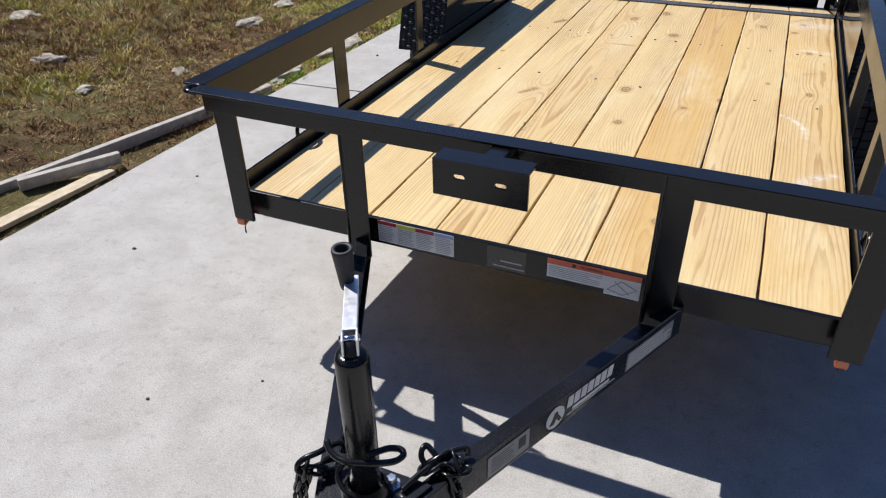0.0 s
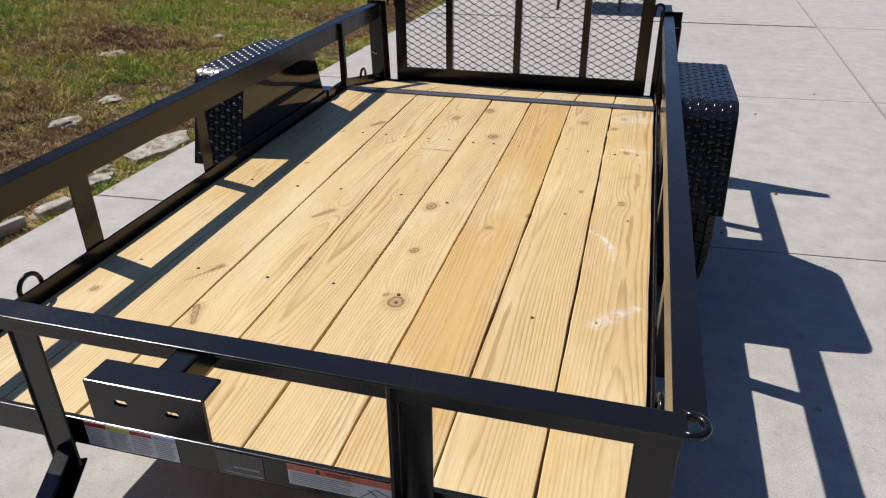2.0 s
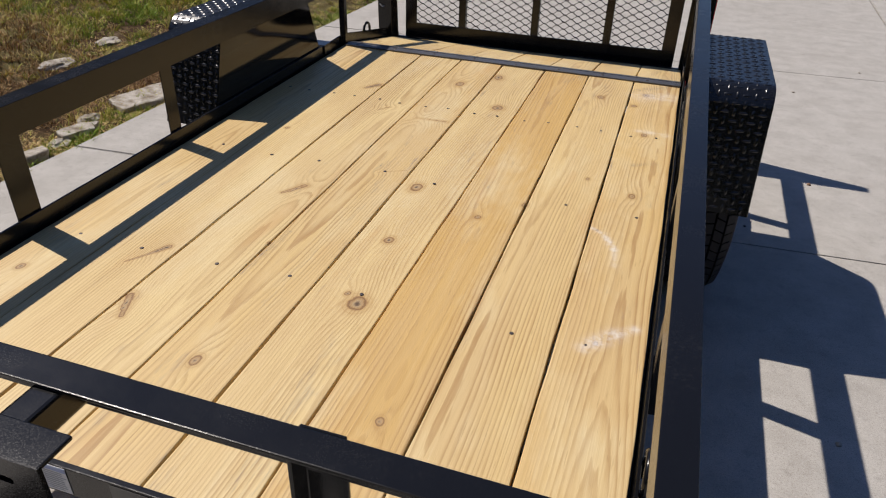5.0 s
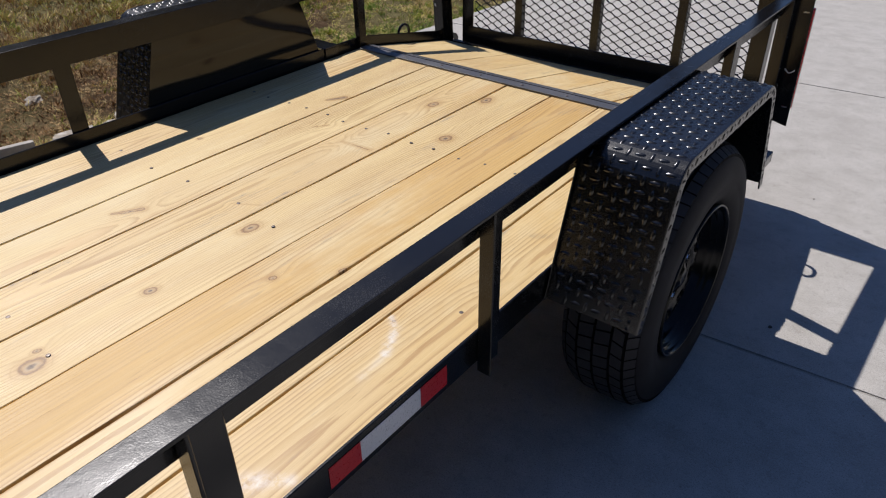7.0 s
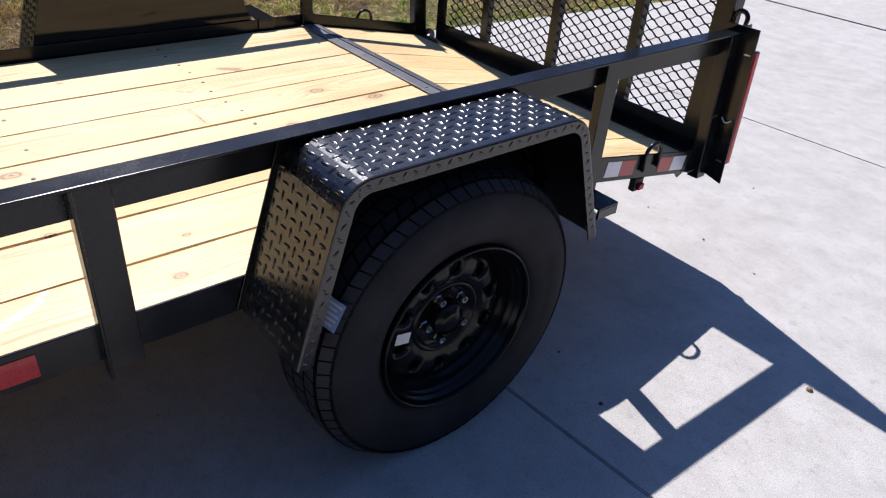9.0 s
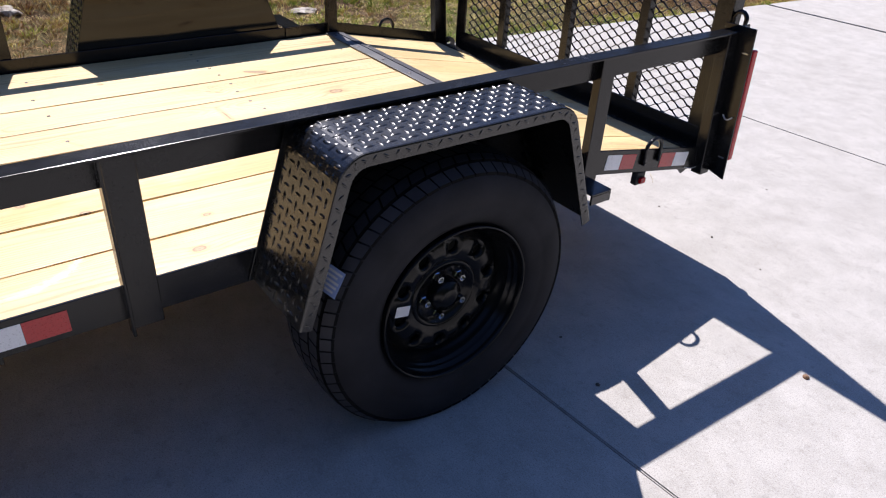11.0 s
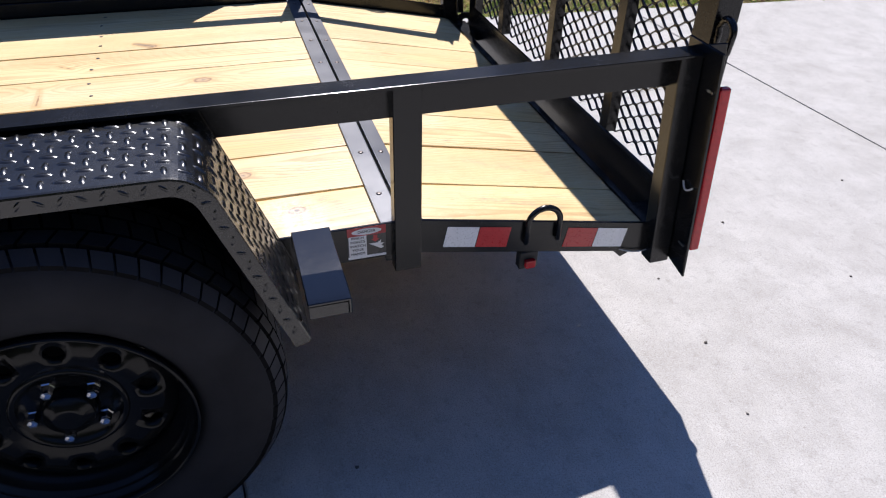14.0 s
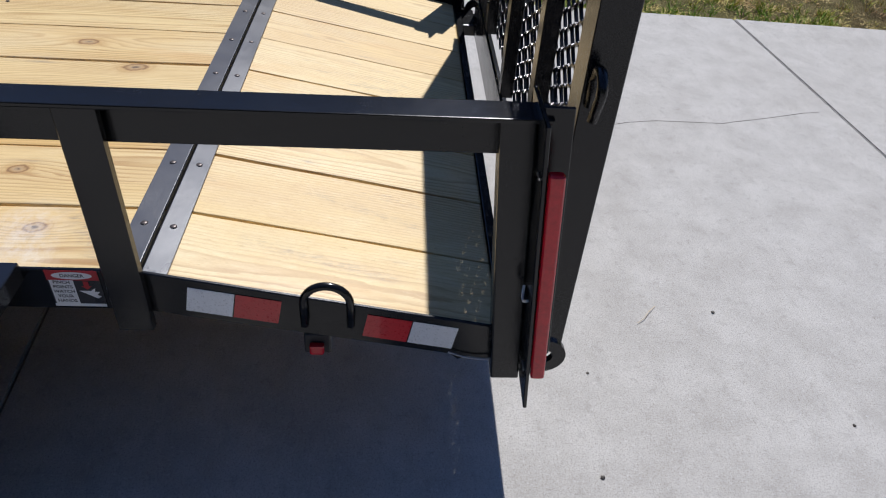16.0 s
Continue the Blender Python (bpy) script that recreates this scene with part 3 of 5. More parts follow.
def build_planks():
    """Sixteen boards, each with its own ring field; knots and scars stand where they were found."""
    knots = [(0.05, 1.229, 0.020), (0.123, 0.639, 0.024), (0.087, 0.667, 0.008), (0.087, 0.92, 0.014), 
             (0.11, 1.96, 0.022), (-0.682, 0.497, 0.011), (0.27, 1.114, 0.010),
             (0.024, 2.306, 0.022), (0.656, 1.894, 0.013), (0.595, 2.18, 0.012), (-0.1, 2.16, 0.02), (0.376, 1.233, 0.010), (0.63, 2.32, 0.016),
             (0.462, 2.225, 0.016), (0.31, 0.32, 0.01), (-0.1, 0.35, 0.013), (0.52, 1.47, 0.008), (-0.52, 1.49, 0.008), (0.66, 1.40, 0.012),
             (0.652, 0.68, 0.006), (0.59, 1.165, 0.005), (-0.192, 0.80, 0.006)]
    # spike knots: from, to, half width, how far out in the knot's colours they begin
    spikes = [(-0.471, 0.599, -0.435, 0.656, 0.005, 0.0), (-0.435, 0.656, -0.415, 0.693, 0.011, 0.0), (-0.434, 1.972, -0.402, 2.022, 0.016, 0.0),
              (-0.135, 1.745, -0.027, 1.75, 0.018, 0.75), (-0.298, 1.055, -0.258, 1.118, 0.017, 0.4),
              (-0.28, 1.07, -0.268, 1.10, 0.007, 0.0), (-0.335, 0.42, -0.366, 0.49, 0.02, 0.4), (-0.35, 0.44, -0.36, 0.475, 0.007, 0.0),
              (-0.093, 1.278, -0.019, 1.323, 0.006, 0.85), (-0.296, 1.77, -0.268, 1.81, 0.012, 0.75)]
    smudges = [(-0.19, 0.66, -0.171, 0.86, 0.012, 1.0), (-0.002, 0.80, -0.006, 0.88, 0.012, 0.7), (0.64, 1.62, 0.70, 1.66, 0.012, 0.6),
               (0.60, 2.38, 0.73, 2.47, 0.02, 0.8), (0.30, 2.36, 0.36, 2.46, 0.02, 0.5), (0.62, 2.66, 0.66, 2.9, 0.015, 0.5), (0.45, 2.75, 0.5, 2.95, 0.012, 0.5)]
    scars = [(0.576, 1.171, 0.611, 1.148, 0.006, 0.9), (0.611, 1.148, 0.646, 1.075, 0.009, 1.0), (0.646, 1.075, 0.655, 1.0, 0.01, 0.35),
             (0.632, 0.663, 0.69, 0.727, 0.018, 0.9), (0.69, 0.727, 0.727, 0.758, 0.012, 0.7), (0.618, 2.3, 0.71, 2.33, 0.05, 0.55), (0.634, 1.928, 0.732, 1.92, 0.016, 0.5)]
    rng = np.random.default_rng(7)
    piths = [0.02, -0.13, 0.035, -0.03, 0.10, 0.015, -0.07, 0.035]   # each board's pith beside its middle
    tones = [0.45, 0.2, 0.12, 0.45, 0.2, 1.0, 0.35, 0.6]
    for tail in (False, True):
        for b in range(8):
            x0, x1 = PITCH * (b - 4) + 0.0026, PITCH * (b - 3) - 0.0026
            y0, y1 = (0.042, BEND - 0.005) if not tail else (BEND + 0.0048, TAIL)
            if b == 0:
                x0 -= 0.012
            w = rng.uniform(-0.0008, 0.0008)
            x0, x1 = x0 + w, x1 + w
            nx, ny = 40, int((y1 - y0) / 0.0054)
            r = 0.0018
            us = np.concatenate([[x0, x0 + r * 0.3, x0 + r], np.linspace(x0 + r * 2.5, x1 - r * 2.5, nx - 6), [x1 - r, x1 - r * 0.3, x1]])
            drop = np.concatenate([[r, r * 0.3, 0.0], np.zeros(nx - 6), [0.0, r * 0.3, r]])
            vs = np.linspace(y0, y1, ny)
            X, Y = np.meshgrid(us, vs)
            mid = (x0 + x1) / 2
            cup = rng.uniform(-0.0012, 0.0012) * (1 - ((X - mid) / 0.09) ** 2)
            bow = rng.uniform(-0.0012, 0.0012) * np.sin((Y - y0) * 2.1 + rng.uniform(0, 6))
            Zt = DECK + cup + bow - np.tile(drop, (ny, 1)) + rng.uniform(-0.0012, 0.0008)
            edge = rng.uniform(0, 6, 2)
            X = X + (0.0007 * np.sin(Y * 9 + edge[0]) + 0.0005 * np.sin(Y * 23 + edge[1])) * ((X - mid) / 0.09)
            # rings: distance from a pith line that wanders below the board
            side = piths[(b + (3 if tail else 0)) % 8]
            xc = mid + side + sum(rng.uniform(0.4, 1.0) * q * np.sin(Y * f + rng.uniform(0, 6)) for f, q in ((0.6, 0.02), (1.5, 0.009), (4.1, 0.0032), (9.0, 0.0012)))
            dep = rng.uniform(0.035, 0.06) + rng.uniform(-0.014, 0.014) * (Y - 1.2) + sum(rng.uniform(0.4, 1.0) * q * np.sin(Y * f + rng.uniform(0, 6)) for f, q in ((1.1, 0.012), (3.3, 0.004), (7.9, 0.0013)))
            R = np.sqrt((X - xc) ** 2 + dep ** 2)
            K = np.full_like(R, 4.0)
            S = np.zeros_like(R)
            M = np.zeros_like(R)
            for kx, ky, kr in knots:
                if x0 - 0.02 < kx < x1 + 0.02 and y0 - 0.1 < ky < y1 + 0.1:
                    kr = kr * 0.98
                    d2 = ((X - kx) / kr) ** 2 + ((Y - ky) / (kr * 1.35)) ** 2
                    K = np.minimum(K, np.sqrt(d2) * (1 + 0.07 * np.sin(2 * np.arctan2(Y - ky, X - kx) + kx * 40)))
                    R = R + 1.1 * kr * np.exp(-(((X - kx) / (kr * 2.1)) ** 2 + ((Y - ky) / (kr * 5.5)) ** 2))
            for kx, ky, sx, sy, sw, sp in spikes:
                t = np.clip(((X - kx) * (sx - kx) + (Y - ky) * (sy - ky)) / ((sx - kx) ** 2 + (sy - ky) ** 2), 0, 1)
                d = np.hypot(X - kx - t * (sx - kx), Y - ky - t * (sy - ky))
                if x0 < (kx + sx) / 2 < x1:
                    K = np.minimum(K, sp + d / (sw * (0.55 + 0.45 * t)))
                    R = R + 0.9 * sw * np.exp(-(d / (sw * 3.0)) ** 2)
            for kx, ky, sx, sy, sw, sp in smudges:
                t = np.clip(((X - kx) * (sx - kx) + (Y - ky) * (sy - ky)) / ((sx - kx) ** 2 + (sy - ky) ** 2), 0, 1)
                if x0 < (kx + sx) / 2 < x1:
                    M = np.maximum(M, sp * np.exp(-((X - kx - t * (sx - kx)) ** 2 + (Y - ky - t * (sy - ky)) ** 2) / sw ** 2))
            for kx, ky, sx, sy, sw, sp in scars:
                t = np.clip(((X - kx) * (sx - kx) + (Y - ky) * (sy - ky)) / ((sx - kx) ** 2 + (sy - ky) ** 2), 0, 1)
                S = np.maximum(S, sp * np.exp(-((X - kx - t * (sx - kx)) ** 2 + (Y - ky - t * (sy - ky)) ** 2) / sw ** 2))
            rings = R / 0.0078 + 0.5 * np.sin(Y * 2.3 + edge[0]) + 0.3 * np.sin(Y * 5.1 + edge[1])
            ztilt = Zt if not tail else Zt - (Y - BEND) * SLOPE
            verts = np.stack([X, Y, ztilt], -1).reshape(-1, 3)
            idx = np.arange(nx * ny).reshape(ny, nx)
            quads = np.stack([idx[:-1, :-1], idx[:-1, 1:], idx[1:, 1:], idx[1:, :-1]], -1).reshape(-1, 4)
            # skirt and underside
            rim = np.concatenate([idx[0, :], idx[1:, -1], idx[-1, -2::-1], idx[-2:0:-1, 0]])
            base = verts[rim].copy()
            base[:, 2] -= 0.036
            n0, m = len(verts), len(rim)
            lowi = n0 + np.arange(m)
            skirt = np.stack([rim, lowi, np.roll(lowi, -1), np.roll(rim, -1)], -1)
            me = bpy.data.meshes.new("deck_plank")
            allv = np.concatenate([verts, base])
            me.from_pydata(allv.tolist(), [], np.concatenate([quads, skirt]).tolist() + [lowi[::-1].tolist()])
            me.polygons.foreach_set("use_smooth", [True] * len(quads) + [False] * (len(me.polygons) - len(quads)))
            for nm, arr in (("rings", rings), ("knot", K), ("scar", S), ("smudge", M), ("tone", np.full_like(R, tones[b] if not tail else 0.75 * tones[(b * 3 + 1) % 8]))):
                at = me.attributes.new(nm, "FLOAT", "POINT")
                at.data.foreach_set("value", np.concatenate([arr.reshape(-1), arr.reshape(-1)[rim]]).astype(np.float32))
            me.materials.append(WOOD)
            ob = new("deck_plank", me)
            ob.parent = trailer
    # screws
    heads = bmesh.new()
    lathe(heads, [(0.0001, 0.0012), (0.002, 0.0012), (0.0045, 0.001), (0.0052, 0.0)], (0, 0, 0), 2, 10)
    first = part("deck_screw", heads, SCREW, trailer)
    first.location = (-0.66, 0.668, DECK)
    for b in range(8):
        for row, y in enumerate((0.668, 1.28, 1.87)):
            if b == 0 and row == 0:
                continue
            xs = [PITCH * (b - 3.5) + random.uniform(-0.03, 0.03)] if row < 2 else [PITCH * (b - 3.5) - 0.05, PITCH * (b - 3.5) + 0.035]
            for x in xs:
                ob = new("deck_screw", first.data)
                ob.parent = trailer
                ob.location = (x, y + random.uniform(-0.015, 0.015), DECK + 0.0003)


build_planks()


def build_straps():
    z = DECK + 0.0018
    flat_bar("deck_strap", (-0.757, BEND - 0.047, z), (0.757, BEND - 0.0035, z + 0.005), STRAP, bevel=0.001)
    bm = boxed((-0.757, 0, 0), (0.757, 0.037, 0.005), 0.001)
    bm.transform(Matrix.Translation((0, BEND + 0.0035, deck_z(BEND + 0.0035) + 0.0018)) @ Matrix.Rotation(-math.atan(SLOPE), 4, "X"))
    part("deck_strap", bm, STRAP, trailer)
    flat_bar("strap_joint", (-0.757, BEND - 0.0045, 0.47), (0.757, BEND + 0.0045, DECK - 0.004), PAINT, bevel=0.0)
    head = lathe(bmesh.new(), [(0.0001, 0.002), (0.004, 0.002), (0.006, 0.0008), (0.0062, 0.0)], (0, 0, 0), 2, 12)
    first = part("strap_screw", head, SCREW, trailer, smooth=True)
    first.location = (0.62, BEND - 0.025, z + 0.005)
    for b in range(8):
        for k in (0, 1):
            x = PITCH * (b - 3.5) - 0.04
            y = BEND - 0.025 if k == 0 else BEND + 0.022
            if b == 7 and k == 0:
                continue
            ob = new("strap_screw", first.data)
            ob.parent = trailer
            ob.location = (x, y, (z if k == 0 else deck_z(y) + 0.0018) + 0.005)


build_straps()


def build_fender(s):
    """Folded tread plate: flat top, two bent legs, an outer lip and raised lozenges."""
    F = bpy.data.objects.new("fender", None)
    scene.collection.objects.link(F)
    F.parent = trailer
    top, r = 0.809, 0.07
    # path of the sheet in y, z
    raw = [(1.4736, 0.458), (1.582, top), (2.172, top), (2.2926, 0.477)]
    path = [Vector((*raw[0], 0))]
    for i in (1, 2):
        p, a, b = Vector((*raw[i], 0)), Vector((*raw[i - 1], 0)), Vector((*raw[i + 1], 0))
        da, db = (a - p).normalized(), (b - p).normalized()
        half = da.angle(db) / 2
        cut = r / math.tan(half)
        c = p + (da + db).normalized() * r / math.sin(half)
        st, en = p + da * cut - c, p + db * cut - c
        sweep = st.angle(en)
        for k in range(9):
            t = k / 8
            path.append(c + (st * math.sin((1 - t) * sweep) + en * math.sin(t * sweep)) / math.sin(sweep))
    path.append(Vector((*raw[3], 0)))
    inner, outer, th, lip = 0.776, 0.993, 0.004, 0.028
    bm = bmesh.new()
    rows = []
    for i, p in enumerate(path):
        d = (path[min(i + 1, len(path) - 1)] - path[max(i - 1, 0)]).normalized()
        n = Vector((d.y, -d.x, 0))   # towards the wheel
        if n.dot(Vector((1.887, 0.4, 0)) - p) < 0:
            n = -n
        def pt(x, depth):
            q = p + n * depth
            return bm.verts.new((s * x, q.x, q.y))
        rows.append([pt(inner, 0), pt(outer - 0.004, 0), pt(outer - 0.001, 0.0012), pt(outer, 0.004), pt(outer, lip), pt(outer - th, lip), pt(outer - th, th), pt(inner, th)])
    for a, b in zip(rows, rows[1:]):
        for k in range(8):
            bm.faces.new((a[k], a[(k + 1) % 8], b[(k + 1) % 8], b[k]))
    bm.faces.new(rows[0])
    bm.faces.new(rows[-1][::-1])
    bmesh.ops.recalc_face_normals(bm, faces=bm.faces)
    ob = part("fender_sheet", bm, PLATE, F)
    # lozenges along the unrolled sheet
    lens = [0.0]
    for a, b in zip(path, path[1:]):
        lens.append(lens[-1] + (b - a).length)
    def on(u):
        for i in range(len(path) - 1):
            if u <= lens[i + 1] or i == len(path) - 2:
                t = (u - lens[i]) / (lens[i + 1] - lens[i])
                d = (path[i + 1] - path[i]).normalized()
                n = Vector((-d.y, d.x, 0))
                if n.dot(Vector((1.887, 0.4, 0)) - path[i]) > 0:
                    n = -n
                return path[i].lerp(path[i + 1], t), d, n
    verts, faces = [], []
    step = 0.0252
    def lozenge(frame_at, cu, cv, turn, L=0.0128, W=0.0048, H=0.002):
        ca, sa = math.cos(turn), math.sin(turn)
        base = len(verts)
        ring = []
        for k in range(8):
            a = 2 * math.pi * k / 8
            ring.append((L * math.cos(a), W * math.sin(a)))
        pts = [(x, y, 0.0) for x, y in ring] + [(x * 0.62, y * 0.5, H) for x, y in ring]
        for x, y, h in pts:
            verts.append(frame_at(cu + x * ca - y * sa, cv + x * sa + y * ca, h))
        for k in range(8):
            j = (k + 1) % 8
            faces.append((base + k, base + j, base + 8 + j, base + 8 + k))
        faces.append(tuple(base + 8 + k for k in range(8)))
    def on_sheet(u, v, h):
        p, d, n = on(min(max(u, 0.0), lens[-1]))
        q = p + n * h
        return (s * v, q.x, q.y)
    nu, nv = int(lens[-1] / step), int((outer - inner) / step)
    for i in range(nu):
        for j in range(nv):
            u, v = (i + 0.6) * step, inner + (j + 0.65) * step
            if 0.015 < u < lens[-1] - 0.012 and v < outer - 0.014:
                lozenge(on_sheet, u, v, radians(4 if (i + j) % 2 else 86))
    # on the lip
    def on_lip(u, w, h):
        p, d, n = on(min(max(u, 0.0), lens[-1]))
        q = p - n * (0.014 + w)
        return (s * (outer + h), q.x, q.y)
    for i in range(nu):
        lozenge(on_lip, (i + 0.5) * step, 0.0, radians(35 if i % 2 else -55), 0.009, 0.0032, 0.0016)
    me = bpy.data.meshes.new("tread_pattern")
    me.from_pydata(verts, [], faces)
    me.materials.append(PLATE)
    lo = new("tread_pattern", me)
    bm = bmesh.new()
    bm.from_mesh(me)
    bmesh.ops.recalc_face_normals(bm, faces=bm.faces)
    bm.to_mesh(me)
    bm.free()
    me.polygons.foreach_set("use_smooth", [True] * len(me.polygons))
    lo.parent = F
    tagged(lo, "raised lozenges of the tread plate", kind="stuff")
    F.location.x = 0.0 if s > 0 else -0.012
    return tagged(F, "black painted tread-plate fender over the wheel")


build_fender(1)
build_fender(-1)


def build_wheel(s):
    W = bpy.data.objects.new("wheel", None)
    scene.collection.objects.link(W)
    W.parent = trailer
    tagged(W, "black steel wheel with a new trailer tyre")
    cy, R = 1.887, 0.356
    c = (0, cy, R)
    def prof(rows):
        return [(r, s * x) for r, x in rows]
    bm = lathe(bmesh.new(), prof([(0.2, 0.795), (0.215, 0.787), (0.26, 0.779), (0.30, 0.778), (0.333, 0.785), (0.345, 0.797), (0.349, 0.83), (0.3505, 0.876), (0.349, 0.92),
                                  (0.344, 0.954), (0.338, 0.968), (0.323, 0.979), (0.295, 0.986), (0.272, 0.988), (0.268, 0.9865), (0.255, 0.987), (0.238, 0.984), (0.226, 0.979), (0.217, 0.973), (0.211, 0.967), (0.200, 0.955)]), c, 0, 120)
    for v in bm.verts:
        v.co.z = max(v.co.z, 0.021)
    tyre = part("tyre", bm, RUBBER, W, smooth=True)
    # groove floors get the rubber with painted-in shade
    tyre.data.materials.append(GROOVE_SHADE)
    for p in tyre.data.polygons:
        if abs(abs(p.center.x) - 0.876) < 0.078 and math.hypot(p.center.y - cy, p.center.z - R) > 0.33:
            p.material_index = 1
    # tread blocks: five ribs, each cut in blocks by narrow slits
    verts, faces = [], []
    ribs = [(0.785, 0.7995, 0.0), (0.805, 0.831, 0.5), (0.837, 0.873, 0.2), (0.879, 0.915, 0.3), (0.921, 0.947, 0.6), (0.953, 0.9745, 0.1)]
    def rad(x):
        e = (x - 0.876) / 0.085
        return 0.3632 - 0.006 * e * e - (0.010 * max(0, abs(e) - 0.8) / 0.2 if abs(e) > 0.8 else 0)
    for xa, xb, ph in ribs:
        n = 58 if 0.815 < (xa + xb) / 2 < 0.94 else 66
        for k in range(n):
            a0 = 2 * math.pi * (k + ph) / n
            a1 = a0 + 2 * math.pi / n * 0.885
            skew = 0.03 if ph in (0.5, 0.6) else -0.02
            base = len(verts)
            for rr in (0.343 if xb < 0.97 else 0.328, None):
                for x, a in ((xa, a0), (xb, a0 + skew), (xb, a1 + skew), (xa, a1)):
                    r = rr if rr else rad(x)
                    verts.append((s * x, cy + r * math.cos(a), max(0.020, R + r * math.sin(a))))
            for q in ((4, 5, 6, 7), (0, 1, 5, 4), (1, 2, 6, 5), (2, 3, 7, 6), (3, 0, 4, 7)):
                faces.append(tuple(base + i for i in q))
    me = bpy.data.meshes.new("tread")
    me.from_pydata(verts, [], faces)
    bm = bmesh.new()
    bm.from_mesh(me)
    bmesh.ops.recalc_face_normals(bm, faces=bm.faces)
    bm.to_mesh(me)
    bm.free()
    me.materials.append(TREAD)
    # block sides carry the painted groove shade, only the tops stay lighter
    me.materials.append(GROOVE_SHADE)
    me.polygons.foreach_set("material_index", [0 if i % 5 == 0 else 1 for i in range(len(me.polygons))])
    tr = new("tread", me)
    tr.parent = W
    tagged(tr, "block tread of the tyre", kind="stuff")
    # rim barrel and rolled edges
    bm = lathe(bmesh.new(), prof([(0.2055, 0.964), (0.2085, 0.974), (0.2075, 0.980), (0.2045, 0.982), (0.2015, 0.979), (0.1995, 0.970), (0.1985, 0.963), (0.1935, 0.9585), (0.1915, 0.9545), (0.1905, 0.948), (0.1865, 0.945),
                                  (0.1845, 0.939), (0.182, 0.925), (0.1765, 0.918), (0.1725, 0.905), (0.170, 0.88), (0.168, 0.86), (0.168, 0.79), (0.195, 0.78)]), c, 0, 120)
    part("rim", bm, RIM, W, smooth=True)
    # disc with round holes, made as a fan of rings with gaps bridged round each hole
    disc = bmesh.new()
    holes = 10
    seg = 12
    ri, ro, rh, hr = 0.093, 0.1725, 0.132, 0.0165
    def dz(r):
        t = (r - ri) / (ro - ri)
        return 0.922 - 0.016 * max(0.0, (t - 0.72) / 0.28) ** 2 + 0.009 * math.sin(math.pi * min(1, t / 0.85))
    for h in range(holes):
        a0 = 2 * math.pi * h / holes + radians(13)
        half = math.pi / holes
        ringv, outv = [], []
        for k in range(4 * seg):
            t = 2 * math.pi * k / (4 * seg)
            ringv.append((rh + hr * math.cos(t), hr * math.sin(t) / rh))
            # matching point on the border of the cell
            cx, sx = math.cos(t), math.sin(t)
            m = max(abs(cx), abs(sx))
            u, v = cx / m, sx / m
            outv.append((rh + (u * (ro - rh) if u > 0 else u * (rh - ri)), v * half))
        def vtx(r, a, off=0.0):
            return disc.verts.new((s * (dz(r) + off), cy + r * math.cos(a0 + a), R + r * math.sin(a0 + a)))
        back = [vtx(r, a, -0.016) for r, a in ringv]
        rv = [vtx(r, a) for r, a in ringv]
        mv = [vtx((r1 + r2) / 2, (b1 + b2) / 2) for (r1, b1), (r2, b2) in zip(ringv, outv)]
        ov = [vtx(r, a) for r, a in outv]
        for a, b in ((back, rv), (rv, mv), (mv, ov)):
            for k in range(4 * seg):
                j = (k + 1) % (4 * seg)
                disc.faces.new((a[k], a[j], b[j], b[k]))
    bmesh.ops.remove_doubles(disc, verts=disc.verts, dist=0.0004)
    bmesh.ops.recalc_face_normals(disc, faces=disc.faces)
    lathe(disc, prof([(0.093, 0.922), (0.090, 0.9255), (0.085, 0.9255), (0.080, 0.920), (0.075, 0.914), (0.05, 0.912), (0.046, 0.912)]), c, 0, 64)
    part("wheel_disc", disc, RIM, W, smooth=True)
    bm = lathe(bmesh.new(), prof([(0.042, 0.88), (0.042, 0.932), (0.039, 0.938), (0.028, 0.941), (0.025, 0.945), (0.018, 0.946), (0.0005, 0.946)]), c, 0, 40)
    part("hub_cap", bm, RIM, W, "black dust cap", smooth=True)
    bm = lathe(bmesh.new(), prof([(0.02, 0.775), (0.15, 0.775), (0.15, 0.845), (0.02, 0.845)]), c, 0, 32)
    part("brake_drum", bm, INK, W)
    for k in range(5):
        a = radians(40 + 72 * k)
        y, z = cy + 0.0572 * math.cos(a), R + 0.0572 * math.sin(a)
        bm = lathe(bmesh.new(), prof([(0.0125, 0.910), (0.0125, 0.917), (0.0105, 0.919), (0.0105, 0.931), (0.0085, 0.935), (0.0075, 0.935), (0.0073, 0.93), (0.0002, 0.93)]), (0, y, z), 0, 6)
        part("lug_nut", bm, CHROME, W, "chrome lug nut")
    bm = rod(bmesh.new(), [(s * 0.915, cy - 0.075, R + 0.155), (s * 0.945, cy - 0.078, R + 0.16)], 0.004, 8)
    part("valve_stem", bm, GRIP, W)
    if s > 0:
        m = Matrix.Translation((0.9318, 1.760, 0.357)) @ Euler((radians(90), 0, radians(90))).to_matrix().to_4x4() @ Matrix.Rotation(radians(-12), 4, "Z")
        bm = box(bmesh.new(), (-0.019, -0.014, 0), (0.019, 0.014, 0.0008))
        bm.transform(m)
        part("wheel_sticker", bm, WHITE, W, "small white inspection sticker")
    W.location.x = 0.0 if s > 0 else -0.014
    return W


build_wheel(1)
build_wheel(-1)


